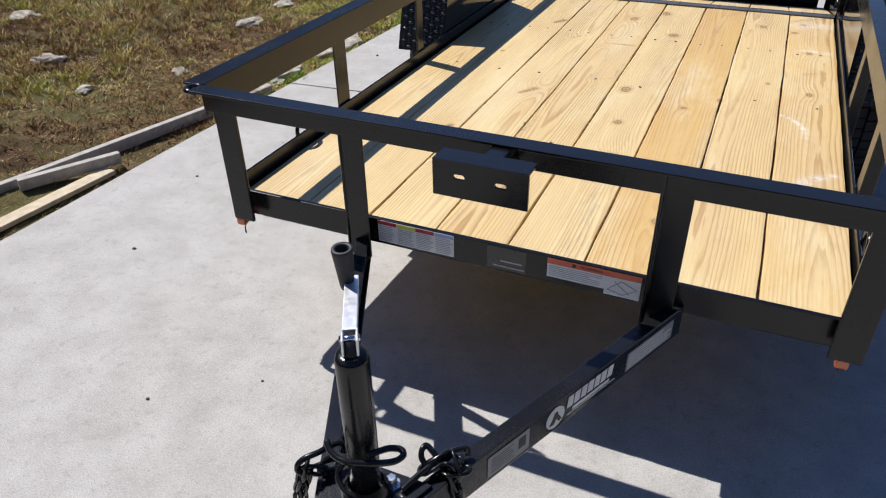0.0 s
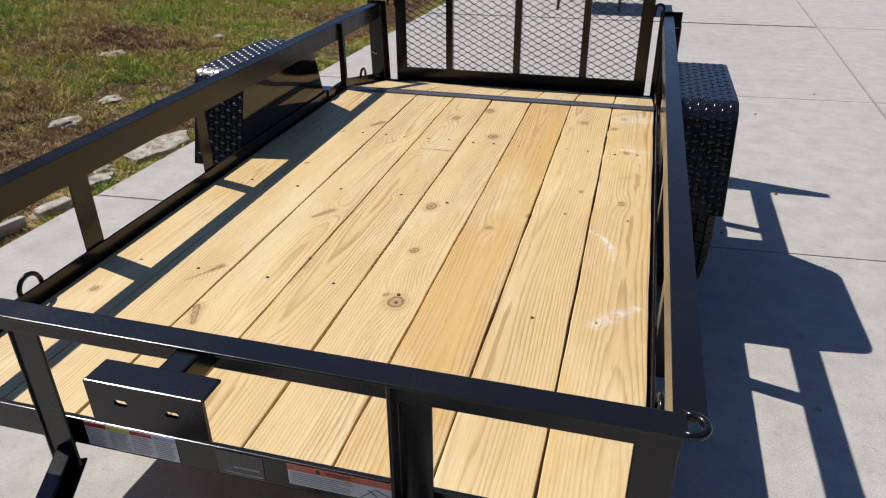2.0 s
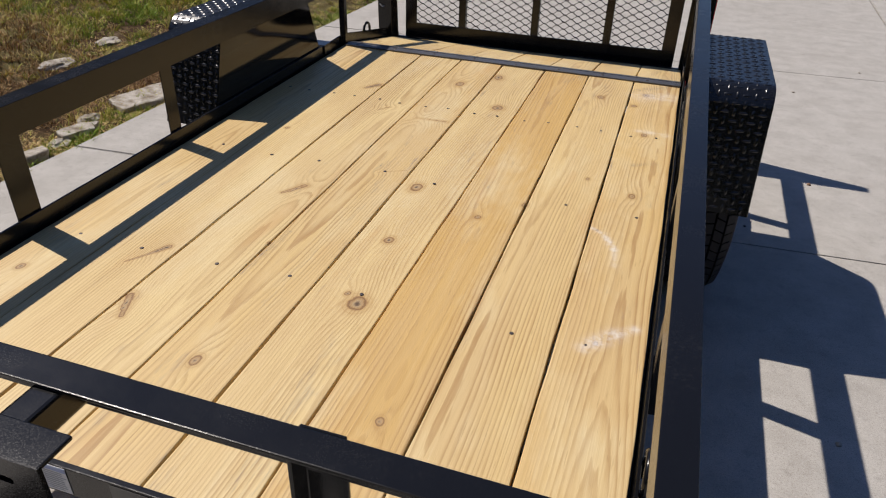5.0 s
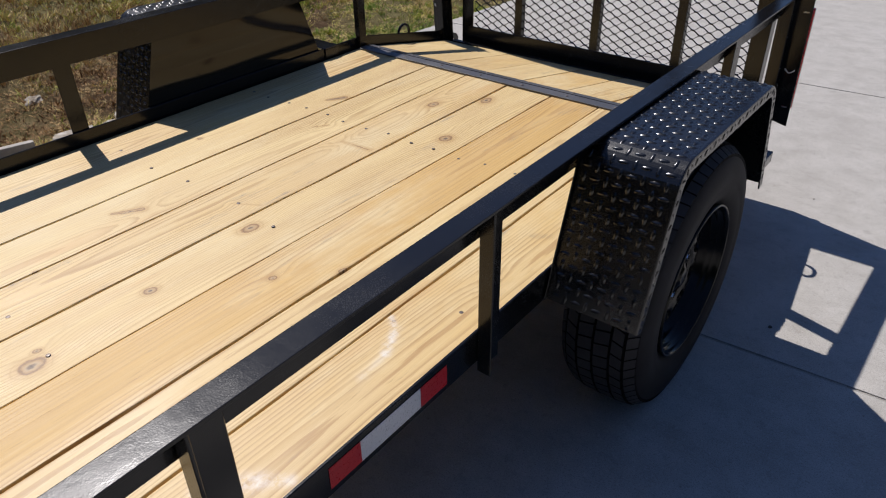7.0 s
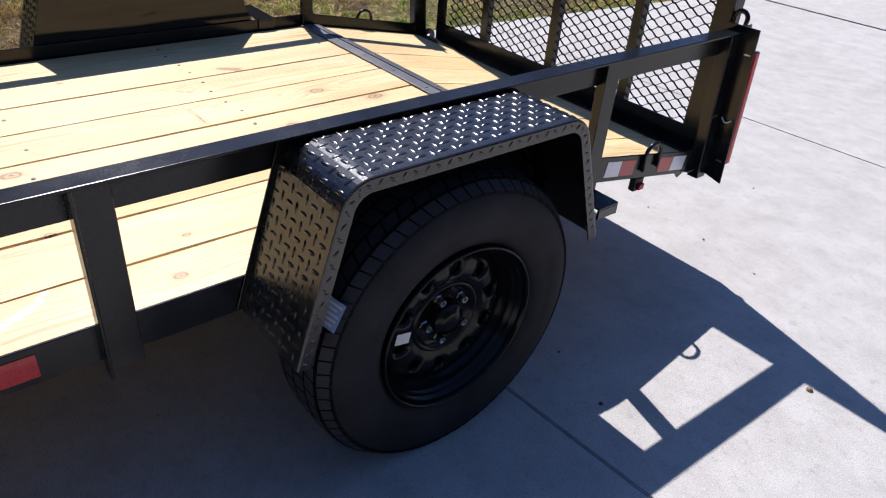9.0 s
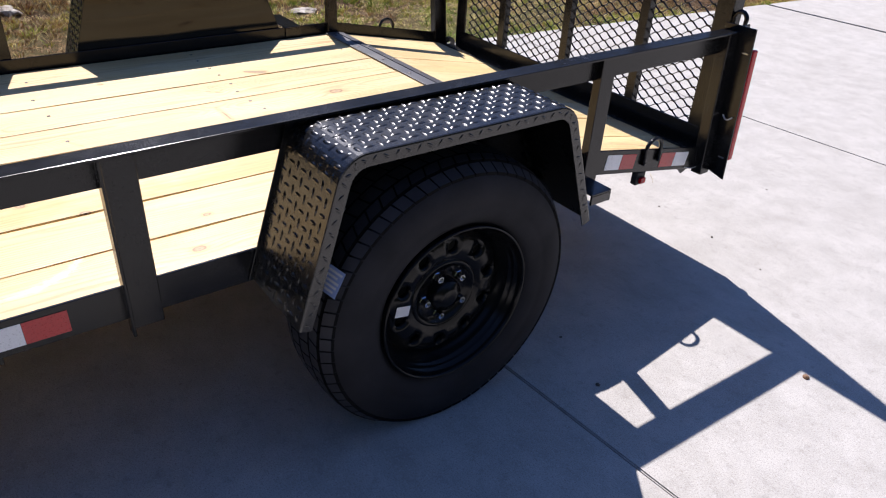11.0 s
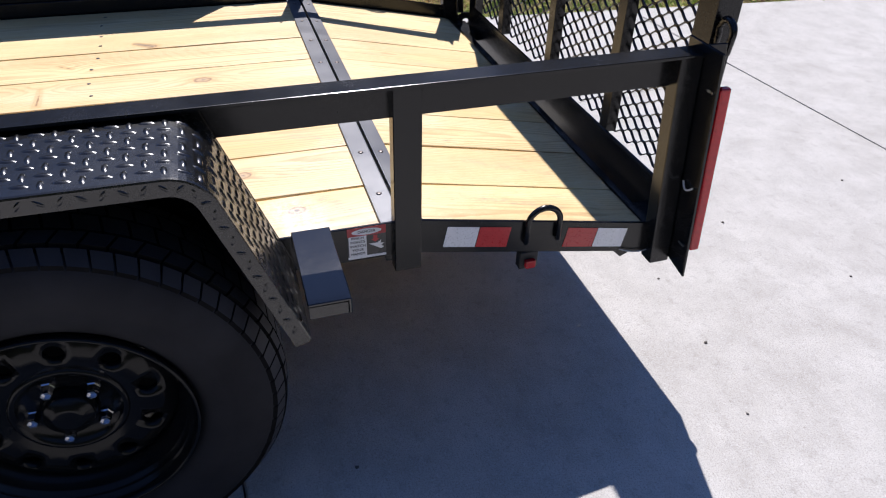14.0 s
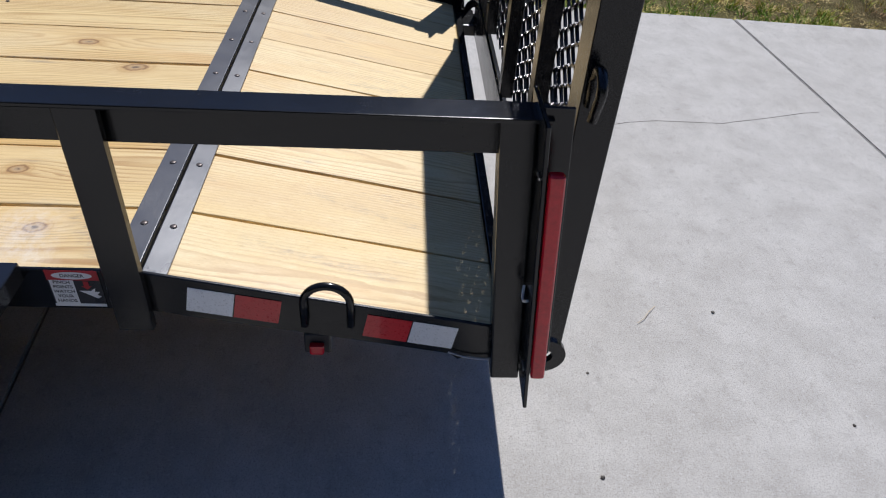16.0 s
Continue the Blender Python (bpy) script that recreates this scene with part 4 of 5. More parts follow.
def build_gate():
    G = bpy.data.objects.new("ramp_gate", None)
    scene.collection.objects.link(G)
    G.parent = trailer
    tagged(G, "upright black steel ramp gate with expanded mesh")
    y0, y1, zb, zt = 3.153, 3.208, 0.337, 1.36
    for s in (1, -1):
        bm = prism(bmesh.new(), [(s * 0.648, y0), (s * 0.712, y0), (s * 0.712, y1), (s * 0.706, y1), (s * 0.706, y0 + 0.006), (s * 0.648, y0 + 0.006)], 2, 0.33, zt)
        part("gate_upright", softened(bm), PAINT, G)
    for x in (-0.393, -0.002, 0.37):
        bm = prism(bmesh.new(), [(x - 0.019, y0 + 0.001), (x + 0.019, y0 + 0.001), (x + 0.019, y0 + 0.032), (x + 0.014, y0 + 0.032), (x + 0.014, y0 + 0.006), (x - 0.019, y0 + 0.006)], 2, 0.454, zt - 0.05)
        part("gate_bar", softened(bm, 0.001), PAINT, G)
    part("bottom_bar", softened(prism(bmesh.new(), [(y0 - 0.001, zb), (y1, zb), (y1, zb + 0.006), (y0 + 0.006, zb + 0.006), (y0 + 0.006, 0.46), (y0 - 0.001, 0.46)], 0, -0.70, 0.70)), PAINT, G)
    part("top_bar", softened(prism(bmesh.new(), [(y0 - 0.001, zt), (y1, zt), (y1, zt - 0.006), (y0 + 0.006, zt - 0.006), (y0 + 0.006, zt - 0.05), (y0 - 0.001, zt - 0.05)], 0, -0.70, 0.70)), PAINT, G)
    # expanded mesh: zigzag strands that touch at the knuckles
    verts, faces = [], []
    dx, dzz, w, t = 0.067, 0.0355, 0.0017, 0.0031
    xa, nxx = -0.66, int(1.32 / (dx / 2))
    za, nz = 0.448, int((zt - 0.478) / dzz)
    ym = y0 + 0.036
    for j in range(nz):
        for side in (1, -1):
            zc = za + (j + 0.5) * dzz
            for i in range(nxx):
                z0 = zc + side * (0.5 * dzz - 0.0009 if i % 2 else 0.0009)
                z1 = zc + side * (0.0009 if i % 2 else 0.5 * dzz - 0.0009)
                x0, x1 = xa + i * dx / 2, xa + (i + 1) * dx / 2
                base = len(verts)
                flat = 0.17 * (x1 - x0)
                for x, z in ((x0, z0), (x0 + flat, z0), (x1 - flat, z1), (x1, z1)):
                    for oy, oz in ((-t, -w), (t, -w), (t, w), (-t, w)):
                        verts.append((x, ym + oy + side * 0.0008, z + oz))
                for q in (0, 4, 8):
                    for k in range(4):
                        m = (k + 1) % 4
                        faces.append((base + q + k, base + q + m, base + q + 4 + m, base + q + 4 + k))
    me = bpy.data.meshes.new("expanded_mesh")
    me.from_pydata(verts, [], faces)
    me.materials.append(PAINT)
    ob = new("expanded_mesh", me)
    ob.parent = G
    tagged(ob, "black expanded-metal mesh", kind="stuff")
    # latch hooks over the uprights
    for s in (1, -1):
        pts = arc((s * 0.737, 3.165, 0.838), 0.022, 200, -20, (s, 0, 0), (0, 0, 1), 10)
        pts = [(s * 0.716, 3.165, 0.80)] + pts + [(s * 0.759, 3.16, 0.80)]
        part("gate_hook", rod(bmesh.new(), pts, 0.0075, 8), PAINT, G, smooth=True)
        bm = lathe(bmesh.new(), [(0.014, -0.006), (0.036, -0.006), (0.036, 0.006), (0.014, 0.006), (0.014, -0.006)], (s * 0.775, 3.16, 0.372), 0, 24)
        part("hinge_ear", bm, PAINT, G)
    return G


build_gate()


def leaning(ob):
    """Leans a part of the rear corner a little forwards, as the corner stands."""
    for v in ob.data.vertices:
        v.co.y -= 0.08 * (v.co.z - 0.585)
    return ob


def build_rear_corner(s):
    # square post and the light bracket standing out from it
    leaning(flat_bar("rear_post", (s * 0.758, 3.052, 0.335), (s * 0.797, 3.099, rail_z(3.07, s) - 0.007), bevel=0.003))
    bm = prism(bmesh.new(), [(s * 0.742, 0.395), (s * 0.742, 0.84), (s * 0.85, 0.84), (s * 0.855, 0.33), (s * 0.775, 0.348)], 1, 3.1, 3.106)
    leaning(part("light_bracket", softened(bm, 0.001), PAINT, trailer))
    bm = prism(bmesh.new(), [(3.1065, 0.40), (3.145, 0.40), (3.145, 0.84), (3.1065, 0.84)], 0, s * 0.795, s * 0.80)
    leaning(part("light_bracket", softened(bm, 0.001), PAINT, trailer))
    bm = prism(bmesh.new(), [(2.985, 0.368), (3.055, 0.354), (3.019, 0.336)], 0, s * 0.752, s * 0.757)
    part("corner_gusset", softened(bm, 0.001), PAINT, trailer)
    L = leaning(part("tail_light", boxed((s * 0.84, 3.1075, 0.40), (s * 0.8555, 3.13, 0.775), 0.006, 3), LENS, trailer, "long red tail light bar"))
    for z in (0.407, 0.762):
        leaning(part("clip", boxed((s * 0.822, 3.0975, z - 0.002), (s * 0.842, 3.0995, z + 0.002), 0.0004), ZINC, L, "small bright clip"))
    pts = [(s * (0.806 + 0.034 * t), 3.096 - 0.004 * math.sin(math.pi * t), 0.553 - 0.012 * math.sin(math.pi * t)) for t in [k / 8 for k in range(9)]]
    leaning(part("light_wire", rod(bmesh.new(), pts, 0.0022, 6), WIRE_W, trailer, "white wire loop"))
    pts = [(s * 0.776, 3.0 + 0.1 * t, 0.374 - 0.006 * t - 0.012 * math.sin(math.pi * t)) for t in [k / 8 for k in range(9)]]
    part("light_wire", rod(bmesh.new(), pts, 0.0015, 6), PRINT, trailer, "thin wire under the rail")


build_rear_corner(1)
build_rear_corner(-1)


def build_rings():
    for s in (1, -1):
        for y, side in ((0.33 if s > 0 else 0.405, 1), (2.805, 1)):
            z = (0.532 if s > 0 else 0.54) - max(0, y - BEND) * SLOPE
            rx = s * (0.777 if s > 0 else 0.791)
            c = (rx, y, z + 0.002)
            pts = [(rx, y + 0.036, z - 0.045)] + arc(c, 0.036, 0, 180, (0, 1, 0), (0, 0, 1), 14) + [(rx, y - 0.036, z - 0.045)]
            part("tie_down_ring", rod(bmesh.new(), pts, 0.0065, 10), PAINT, trailer, "bent-rod tie-down ring", smooth=True)
        # bent rod at the front corner of the upper rail
        h = 0.817 if s > 0 else 0.824
        pts = [(s * 0.770, -0.006, h)] + arc((s * 0.782, -0.028, h + 0.001), 0.021, 80, -85, (s, 0, 0), (0, 1, 0), 12) + [(s * 0.768, -0.046, h - 0.001)]
        part("corner_hook", rod(bmesh.new(), pts, 0.0068, 10), PAINT, trailer, "bent rod hook on the rail corner", smooth=True)
        # amber marker under the front corner
        M = part("marker_light", boxed((s * 0.732, -0.004, 0.430), (s * 0.758, 0.015, 0.453), 0.005, 2), AMBER, trailer, "small amber marker light")
        part("marker_base", boxed((s * 0.735, 0.0155, 0.43), (s * 0.762, 0.033, 0.4535), 0.002, 1), GRIP, M)
        part("marker_wire", rod(bmesh.new(), [(s * 0.745, 0.022, 0.432), (s * 0.743, 0.008, 0.416), (s * 0.741, 0.006, 0.40)], 0.002, 6), WIRE_B, M)
        # red marker under the dovetail rail
        M = part("marker_light", boxed((s * 0.768, 2.773, 0.366), (s * 0.78, 2.797, 0.386), 0.004, 2), LENS, trailer, "small red marker light")
        part("marker_base", boxed((s * 0.745, 2.764, 0.358), (s * 0.7675, 2.806, 0.402), 0.002, 1), GRIP, M)


build_rings()


def build_tongue():
    for s in (1, -1):
        a, b = (Vector((0.427, 0.029)), Vector((0.053, -0.79))) if s > 0 else (Vector((-0.393, 0.029)), Vector((-0.016, -0.79)))
        d = (b - a).normalized()
        n = Vector((-d.y, d.x))
        if n.x * s < 0:
            n = -n
        bm = bmesh.new()
        zt, zb, th, fl = 0.474, 0.398, 0.006, 0.032
        sect = [(0, zt), (0, zb), (-fl, zb), (-fl, zb + th), (-th, zb + th), (-th, zt - th), (-fl, zt - th), (-fl, zt)]
        lo = [bm.verts.new((a.x + n.x * o, a.y + n.y * o, z)) for o, z in sect]
        hi = [bm.verts.new((b.x + n.x * o, b.y + n.y * o, z)) for o, z in sect]
        for i in range(8):
            bm.faces.new((lo[i], hi[i], hi[(i + 1) % 8], lo[(i + 1) % 8]))
        bm.faces.new(lo)
        bm.faces.new(hi[::-1])
        bmesh.ops.recalc_face_normals(bm, faces=bm.faces)
        part("tongue_channel", softened(bm, 0.0025, 2), TONGUE, trailer)
    # plate and coupler at the point
    part("tongue_plate", softened(prism(bmesh.new(), [(-0.082, -0.622), (0.118, -0.622), (0.052, -0.785), (-0.014, -0.785)], 2, 0.4745, 0.4805), 0.001), TONGUE, trailer)
    part("coupler", boxed((-0.016, -1.04, 0.44), (0.054, -0.735, 0.505), 0.014, 3), TONGUE, trailer, "black ball coupler")
    bm = lathe(bmesh.new(), [(0.0001, 0.016), (0.008, 0.016), (0.0105, 0.012), (0.0105, 0.0), (0.016, 0.0), (0.016, -0.002)], (0.056, -0.647, 0.4825), 2, 6)
    part("plate_bolt", bm, ZINC, trailer, "bright bolt head")


build_tongue()


def build_jack():
    J = bpy.data.objects.new("tongue_jack", None)
    scene.collection.objects.link(J)
    J.parent = trailer
    tagged(J, "black tube tongue jack with a chrome crank handle")
    c = (0.027, -0.677, 0)
    bm = lathe(bmesh.new(), [(0.0005, 0.780), (0.014, 0.780), (0.021, 0.778), (0.0242, 0.773), (0.025, 0.767), (0.025, 0.20), (0.0005, 0.20)], c, 2, 40)
    part("jack_tube", bm, PAINT, J, smooth=True)
    part("inner_tube", lathe(bmesh.new(), [(0.023, 0.21), (0.023, 0.10), (0.0005, 0.10)], c, 2, 32), ZINC, J, smooth=True)
    part("foot", boxed((-0.023, -0.727, 0.086), (0.077, -0.627, 0.102), 0.003), ZINC, J)
    part("jack_collar", lathe(bmesh.new(), [(0.029, 0.482), (0.04, 0.482), (0.042, 0.487), (0.036, 0.50), (0.029, 0.512)], c, 2, 32), PAINT, J, smooth=True)
    part("crank_stem", lathe(bmesh.new(), [(0.012, 0.780), (0.012, 0.784), (0.0085, 0.787), (0.0085, 0.804), (0.0005, 0.804)], c, 2, 16), GRIP, J, smooth=True)
    # the crank: fork on the stem, channel-shaped arm laid back, hollow grip standing on its end
    piv, tip = Vector((c[0], c[1], 0.806)), Vector((-0.05, -0.54, 0.788))
    d = (tip - piv).normalized()
    across = Vector((-d.y, d.x, 0)).normalized()
    up = across.cross(d) * (1 if across.cross(d).z > 0 else -1)
    m = Matrix((across, d, up)).transposed().to_4x4()
    m.translation = piv
    bm = prism(bmesh.new(), [(-0.0108, 0.006), (0.0108, 0.006), (0.0108, -0.008), (0.0085, -0.008), (0.0085, 0.003), (-0.0085, 0.003), (-0.0085, -0.008), (-0.0108, -0.008)], 1, 0.014, (tip - piv).length + 0.012)
    bm = softened(bm, 0.0015, 2)
    bm.transform(m)
    part("crank_arm", bm, SATIN, J, "bright zinc-plated crank arm", smooth=False)
    bm = bmesh.new()
    for o in (-0.0102, 0.0102):
        prism(bm, [(-0.013, -0.022), (-0.010, 0.002), (0.002, 0.0075), (0.016, 0.0065), (0.017, -0.008), (0.008, -0.014), (0.002, -0.024)], 0, o - 0.0016, o + 0.0016)
    bm = softened(bm, 0.0008)
    bm.transform(m)
    part("crank_fork", bm, SATIN, J, "bright fork of the crank")
    bm = rod(bmesh.new(), [piv - across * 0.0145, piv + across * 0.0145], 0.0042, 12)
    part("crank_pin", bm, CHROME, J, "bright crank pin", smooth=True)
    grip = lathe(bmesh.new(), [(0.0005, -0.006), (0.0105, -0.006), (0.0118, 0.0), (0.0125, 0.012), (0.0155, 0.045), (0.0168, 0.06), (0.0172, 0.066), (0.0165, 0.069), (0.0115, 0.069), (0.0100, 0.066), (0.0095, 0.02), (0.0005, 0.02)], (0, 0, 0), 2, 28)
    grip.transform(Matrix.Translation((-0.055, -0.546, 0.787)) @ Matrix.Rotation(radians(3), 4, "X"))
    part("crank_grip", grip, GRIP, J, "black hollow crank grip", smooth=True)


build_jack()


def build_chain(name, pts, count):
    """Oval links along a line of points, every second one turned."""
    C = bpy.data.objects.new(name, None)
    scene.collection.objects.link(C)
    C.parent = trailer
    tagged(C, "black safety chain heaped on the tongue")
    pts = [Vector(p) for p in pts]
    seglen = [(b - a).length for a, b in zip(pts, pts[1:])]
    total = sum(seglen)
    link = bmesh.new()
    L, Wd, r = 0.016, 0.0105, 0.0037
    loop = []
    for k in range(20):
        a = 2 * math.pi * k / 20
        loop.append(((L - Wd * 0.4) * (1 if math.cos(a) > 0 else -1) * (abs(math.cos(a)) > 0.2) + Wd * math.cos(a), Wd * math.sin(a), 0))
    rod(link, loop, r, 7, True)
    first = None
    for i in range(count):
        u = total * (i + 0.5) / count
        k = 0
        while k < len(seglen) - 1 and u > seglen[k]:
            u -= seglen[k]
            k += 1
        p = pts[k].lerp(pts[k + 1], min(1, u / seglen[k]))
        d = (pts[k + 1] - pts[k]).normalized()
        q = d.to_track_quat("X", "Z").to_matrix().to_4x4() @ Matrix.Rotation(radians(90 if i % 2 else 0) + random.uniform(-0.25, 0.25), 4, "X")
        if first is None:
            first = part("chain_link", link, PAINT, C, smooth=True)
            ob = first
        else:
            ob = new("chain_link", first.data)
            ob.parent = C
        ob.matrix_local = Matrix.Translation(p) @ q


build_chain("safety_chain", [(0.098, -0.60, 0.488), (0.113, -0.5812, 0.494), (0.1374, -0.5709, 0.493), (0.1483, -0.5832, 0.487), (0.1346, -0.5916, 0.487), (0.1465, -0.5903, 0.455), (0.1477, -0.5869, 0.42), (0.145, -0.60, 0.34), (0.12, -0.63, 0.29), (0.07, -0.65, 0.29)], 22)
build_chain("safety_chain", [(-0.05, -0.665, 0.497), (-0.065, -0.682, 0.497), (-0.0795, -0.6898, 0.50), (-0.0878, -0.6915, 0.47), (-0.0986, -0.6914, 0.44), (-0.0996, -0.6925, 0.40), (-0.095, -0.70, 0.34), (-0.06, -0.70, 0.29), (0.0, -0.69, 0.28)], 20)


def hook(pts):
    """A bent-rod hook through a few points, rounded between them."""
    pts = [Vector(p) for p in pts]
    fine = []
    for i in range(len(pts) - 1):
        p0, p1, p2, p3 = pts[max(i - 1, 0)], pts[i], pts[i + 1], pts[min(i + 2, len(pts) - 1)]
        for k in range(6):
            t = k / 6
            fine.append(0.5 * (2 * p1 + (p2 - p0) * t + (2 * p0 - 5 * p1 + 4 * p2 - p3) * t * t + (3 * p1 - p0 - 3 * p2 + p3) * t ** 3))
    fine.append(pts[-1])
    part("chain_hook", rod(bmesh.new(), fine, 0.0052, 8), PAINT, trailer, "black S-hook of the safety chain", smooth=True)


hook([(-0.0174, -0.7033, 0.611), (-0.007, -0.7130, 0.605), (0.006, -0.7175, 0.601), (0.0239, -0.7182, 0.599), (0.0438, -0.7109, 0.597), (0.0654, -0.7014, 0.596), (0.0858, -0.6897, 0.596),
      (0.094, -0.6796, 0.596), (0.0952, -0.6703, 0.597), (0.0871, -0.6657, 0.599), (0.0719, -0.6726, 0.601), (0.0600, -0.6854, 0.602), (0.050, -0.698, 0.603)])
hook([(-0.0075, -0.665, 0.545), (-0.0118, -0.6788, 0.535), (-0.0158, -0.6885, 0.525), (-0.0099, -0.6974, 0.515), (0.0038, -0.7053, 0.508), (0.0213, -0.7063, 0.504), (0.045, -0.70, 0.50)])
hook([(-0.0405, -0.628, 0.50), (-0.0465, -0.6331, 0.52), (-0.0589, -0.653, 0.523), (-0.0663, -0.6695, 0.525), (-0.0809, -0.685, 0.522), (-0.09, -0.6938, 0.512), (-0.0887, -0.6973, 0.50), (-0.077, -0.6948, 0.495)])
hook([(-0.052, -0.648, 0.50), (-0.06, -0.665, 0.503), (-0.056, -0.683, 0.501), (-0.046, -0.672, 0.497)])
hook([(0.105, -0.603, 0.483), (0.0937, -0.5966, 0.49), (0.0842, -0.5918, 0.50), (0.0825, -0.5837, 0.51), (0.086, -0.5748, 0.511), (0.0989, -0.5779, 0.505), (0.112, -0.5815, 0.496)])
hook([(0.0788, -0.6556, 0.487), (0.0913, -0.6223, 0.491), (0.110, -0.585, 0.496), (0.1178, -0.5656, 0.497), (0.1424, -0.5409, 0.493), (0.15, -0.548, 0.488)])


def build_winch_plate():
    W = bpy.data.objects.new("bracket", None)
    scene.collection.objects.link(W)
    W.parent = trailer
    tagged(W, "black angle bracket with two slots on a short arm")
    xa, xb, yf, yb, zt, zb = -0.081, 0.117, -0.167, -0.114, 0.829, 0.75
    # face with two slots, meshed as cells round the slots
    bm = bmesh.new()
    slots = [(-0.025, 0.796), (0.061, 0.793)]
    split = 0.018
    th = 0.006
    for (cx, cz), (x0, x1) in zip(slots, ((xa, split), (split, xb))):
        n = 32
        inn, out = [], []
        for k in range(n):
            t = 2 * math.pi * k / n
            ct, st = math.cos(t), math.sin(t)
            inn.append((cx + 0.0055 * ct + (0.0065 if ct > 1e-6 else (-0.0065 if ct < -1e-6 else 0)), cz + 0.0055 * st))
            m = max(abs(ct), abs(st))
            u, v = ct / m, st / m
            out.append((cx + u * ((x1 - cx) if u > 0 else (cx - x0)), cz + v * ((zt - cz) if v > 0 else (cz - zb))))
        fi = [bm.verts.new((x, yf, z)) for x, z in inn]
        fo = [bm.verts.new((x, yf, z)) for x, z in out]
        bi = [bm.verts.new((x, yf + th, z)) for x, z in inn]
        bo = [bm.verts.new((x, yf + th, z)) for x, z in out]
        for A, B in ((fi, fo), (bo, bi), (bi, fi), (fo, bo)):
            for k in range(n):
                j = (k + 1) % n
                bm.faces.new((A[k], A[j], B[j], B[k]))
    bmesh.ops.remove_doubles(bm, verts=bm.verts, dist=0.0003)
    bmesh.ops.recalc_face_normals(bm, faces=bm.faces)
    part("slotted_face", bm, PAINT, W)
    part("top_flange", boxed((xa, yf + 0.0005, zt - 0.0055), (xb, yb, zt + 0.0005), 0.002), PAINT, W)
    part("arm", boxed((0.0, yb - 0.001, zt - 0.056), (0.044, -0.0165, zt - 0.009), 0.005), PAINT, W)


build_winch_plate()


# ---- stickers ----
def sticker(name, label):
    S = bpy.data.objects.new(name, None)
    scene.collection.objects.link(S)
    S.parent = trailer
    return tagged(S, label)


def front_m(x, z, y=0.0294):
    return Matrix.Translation((x, y, z)) @ Matrix.Rotation(radians(90), 4, "X")


def side_m(y, z, tilt=0.0, x=HALF + 0.0006):
    return Matrix.Translation((x, y, z)) @ Euler((radians(90), 0, radians(90))).to_matrix().to_4x4() @ Matrix.Rotation(tilt, 4, "Z")


def lines(S, m, x0, x1, y0, y1, n, material, fill=0.5, ragged=0.25):
    for k in range(n):
        y = y1 - (y1 - y0) * (k + 0.5) / n
        w = (x1 - x0) * (1 - random.uniform(0, ragged))
        sheet("print_line", m, w, (y1 - y0) / n * fill, material, S, x0 + w / 2, y, 0.0007, 0.0002)


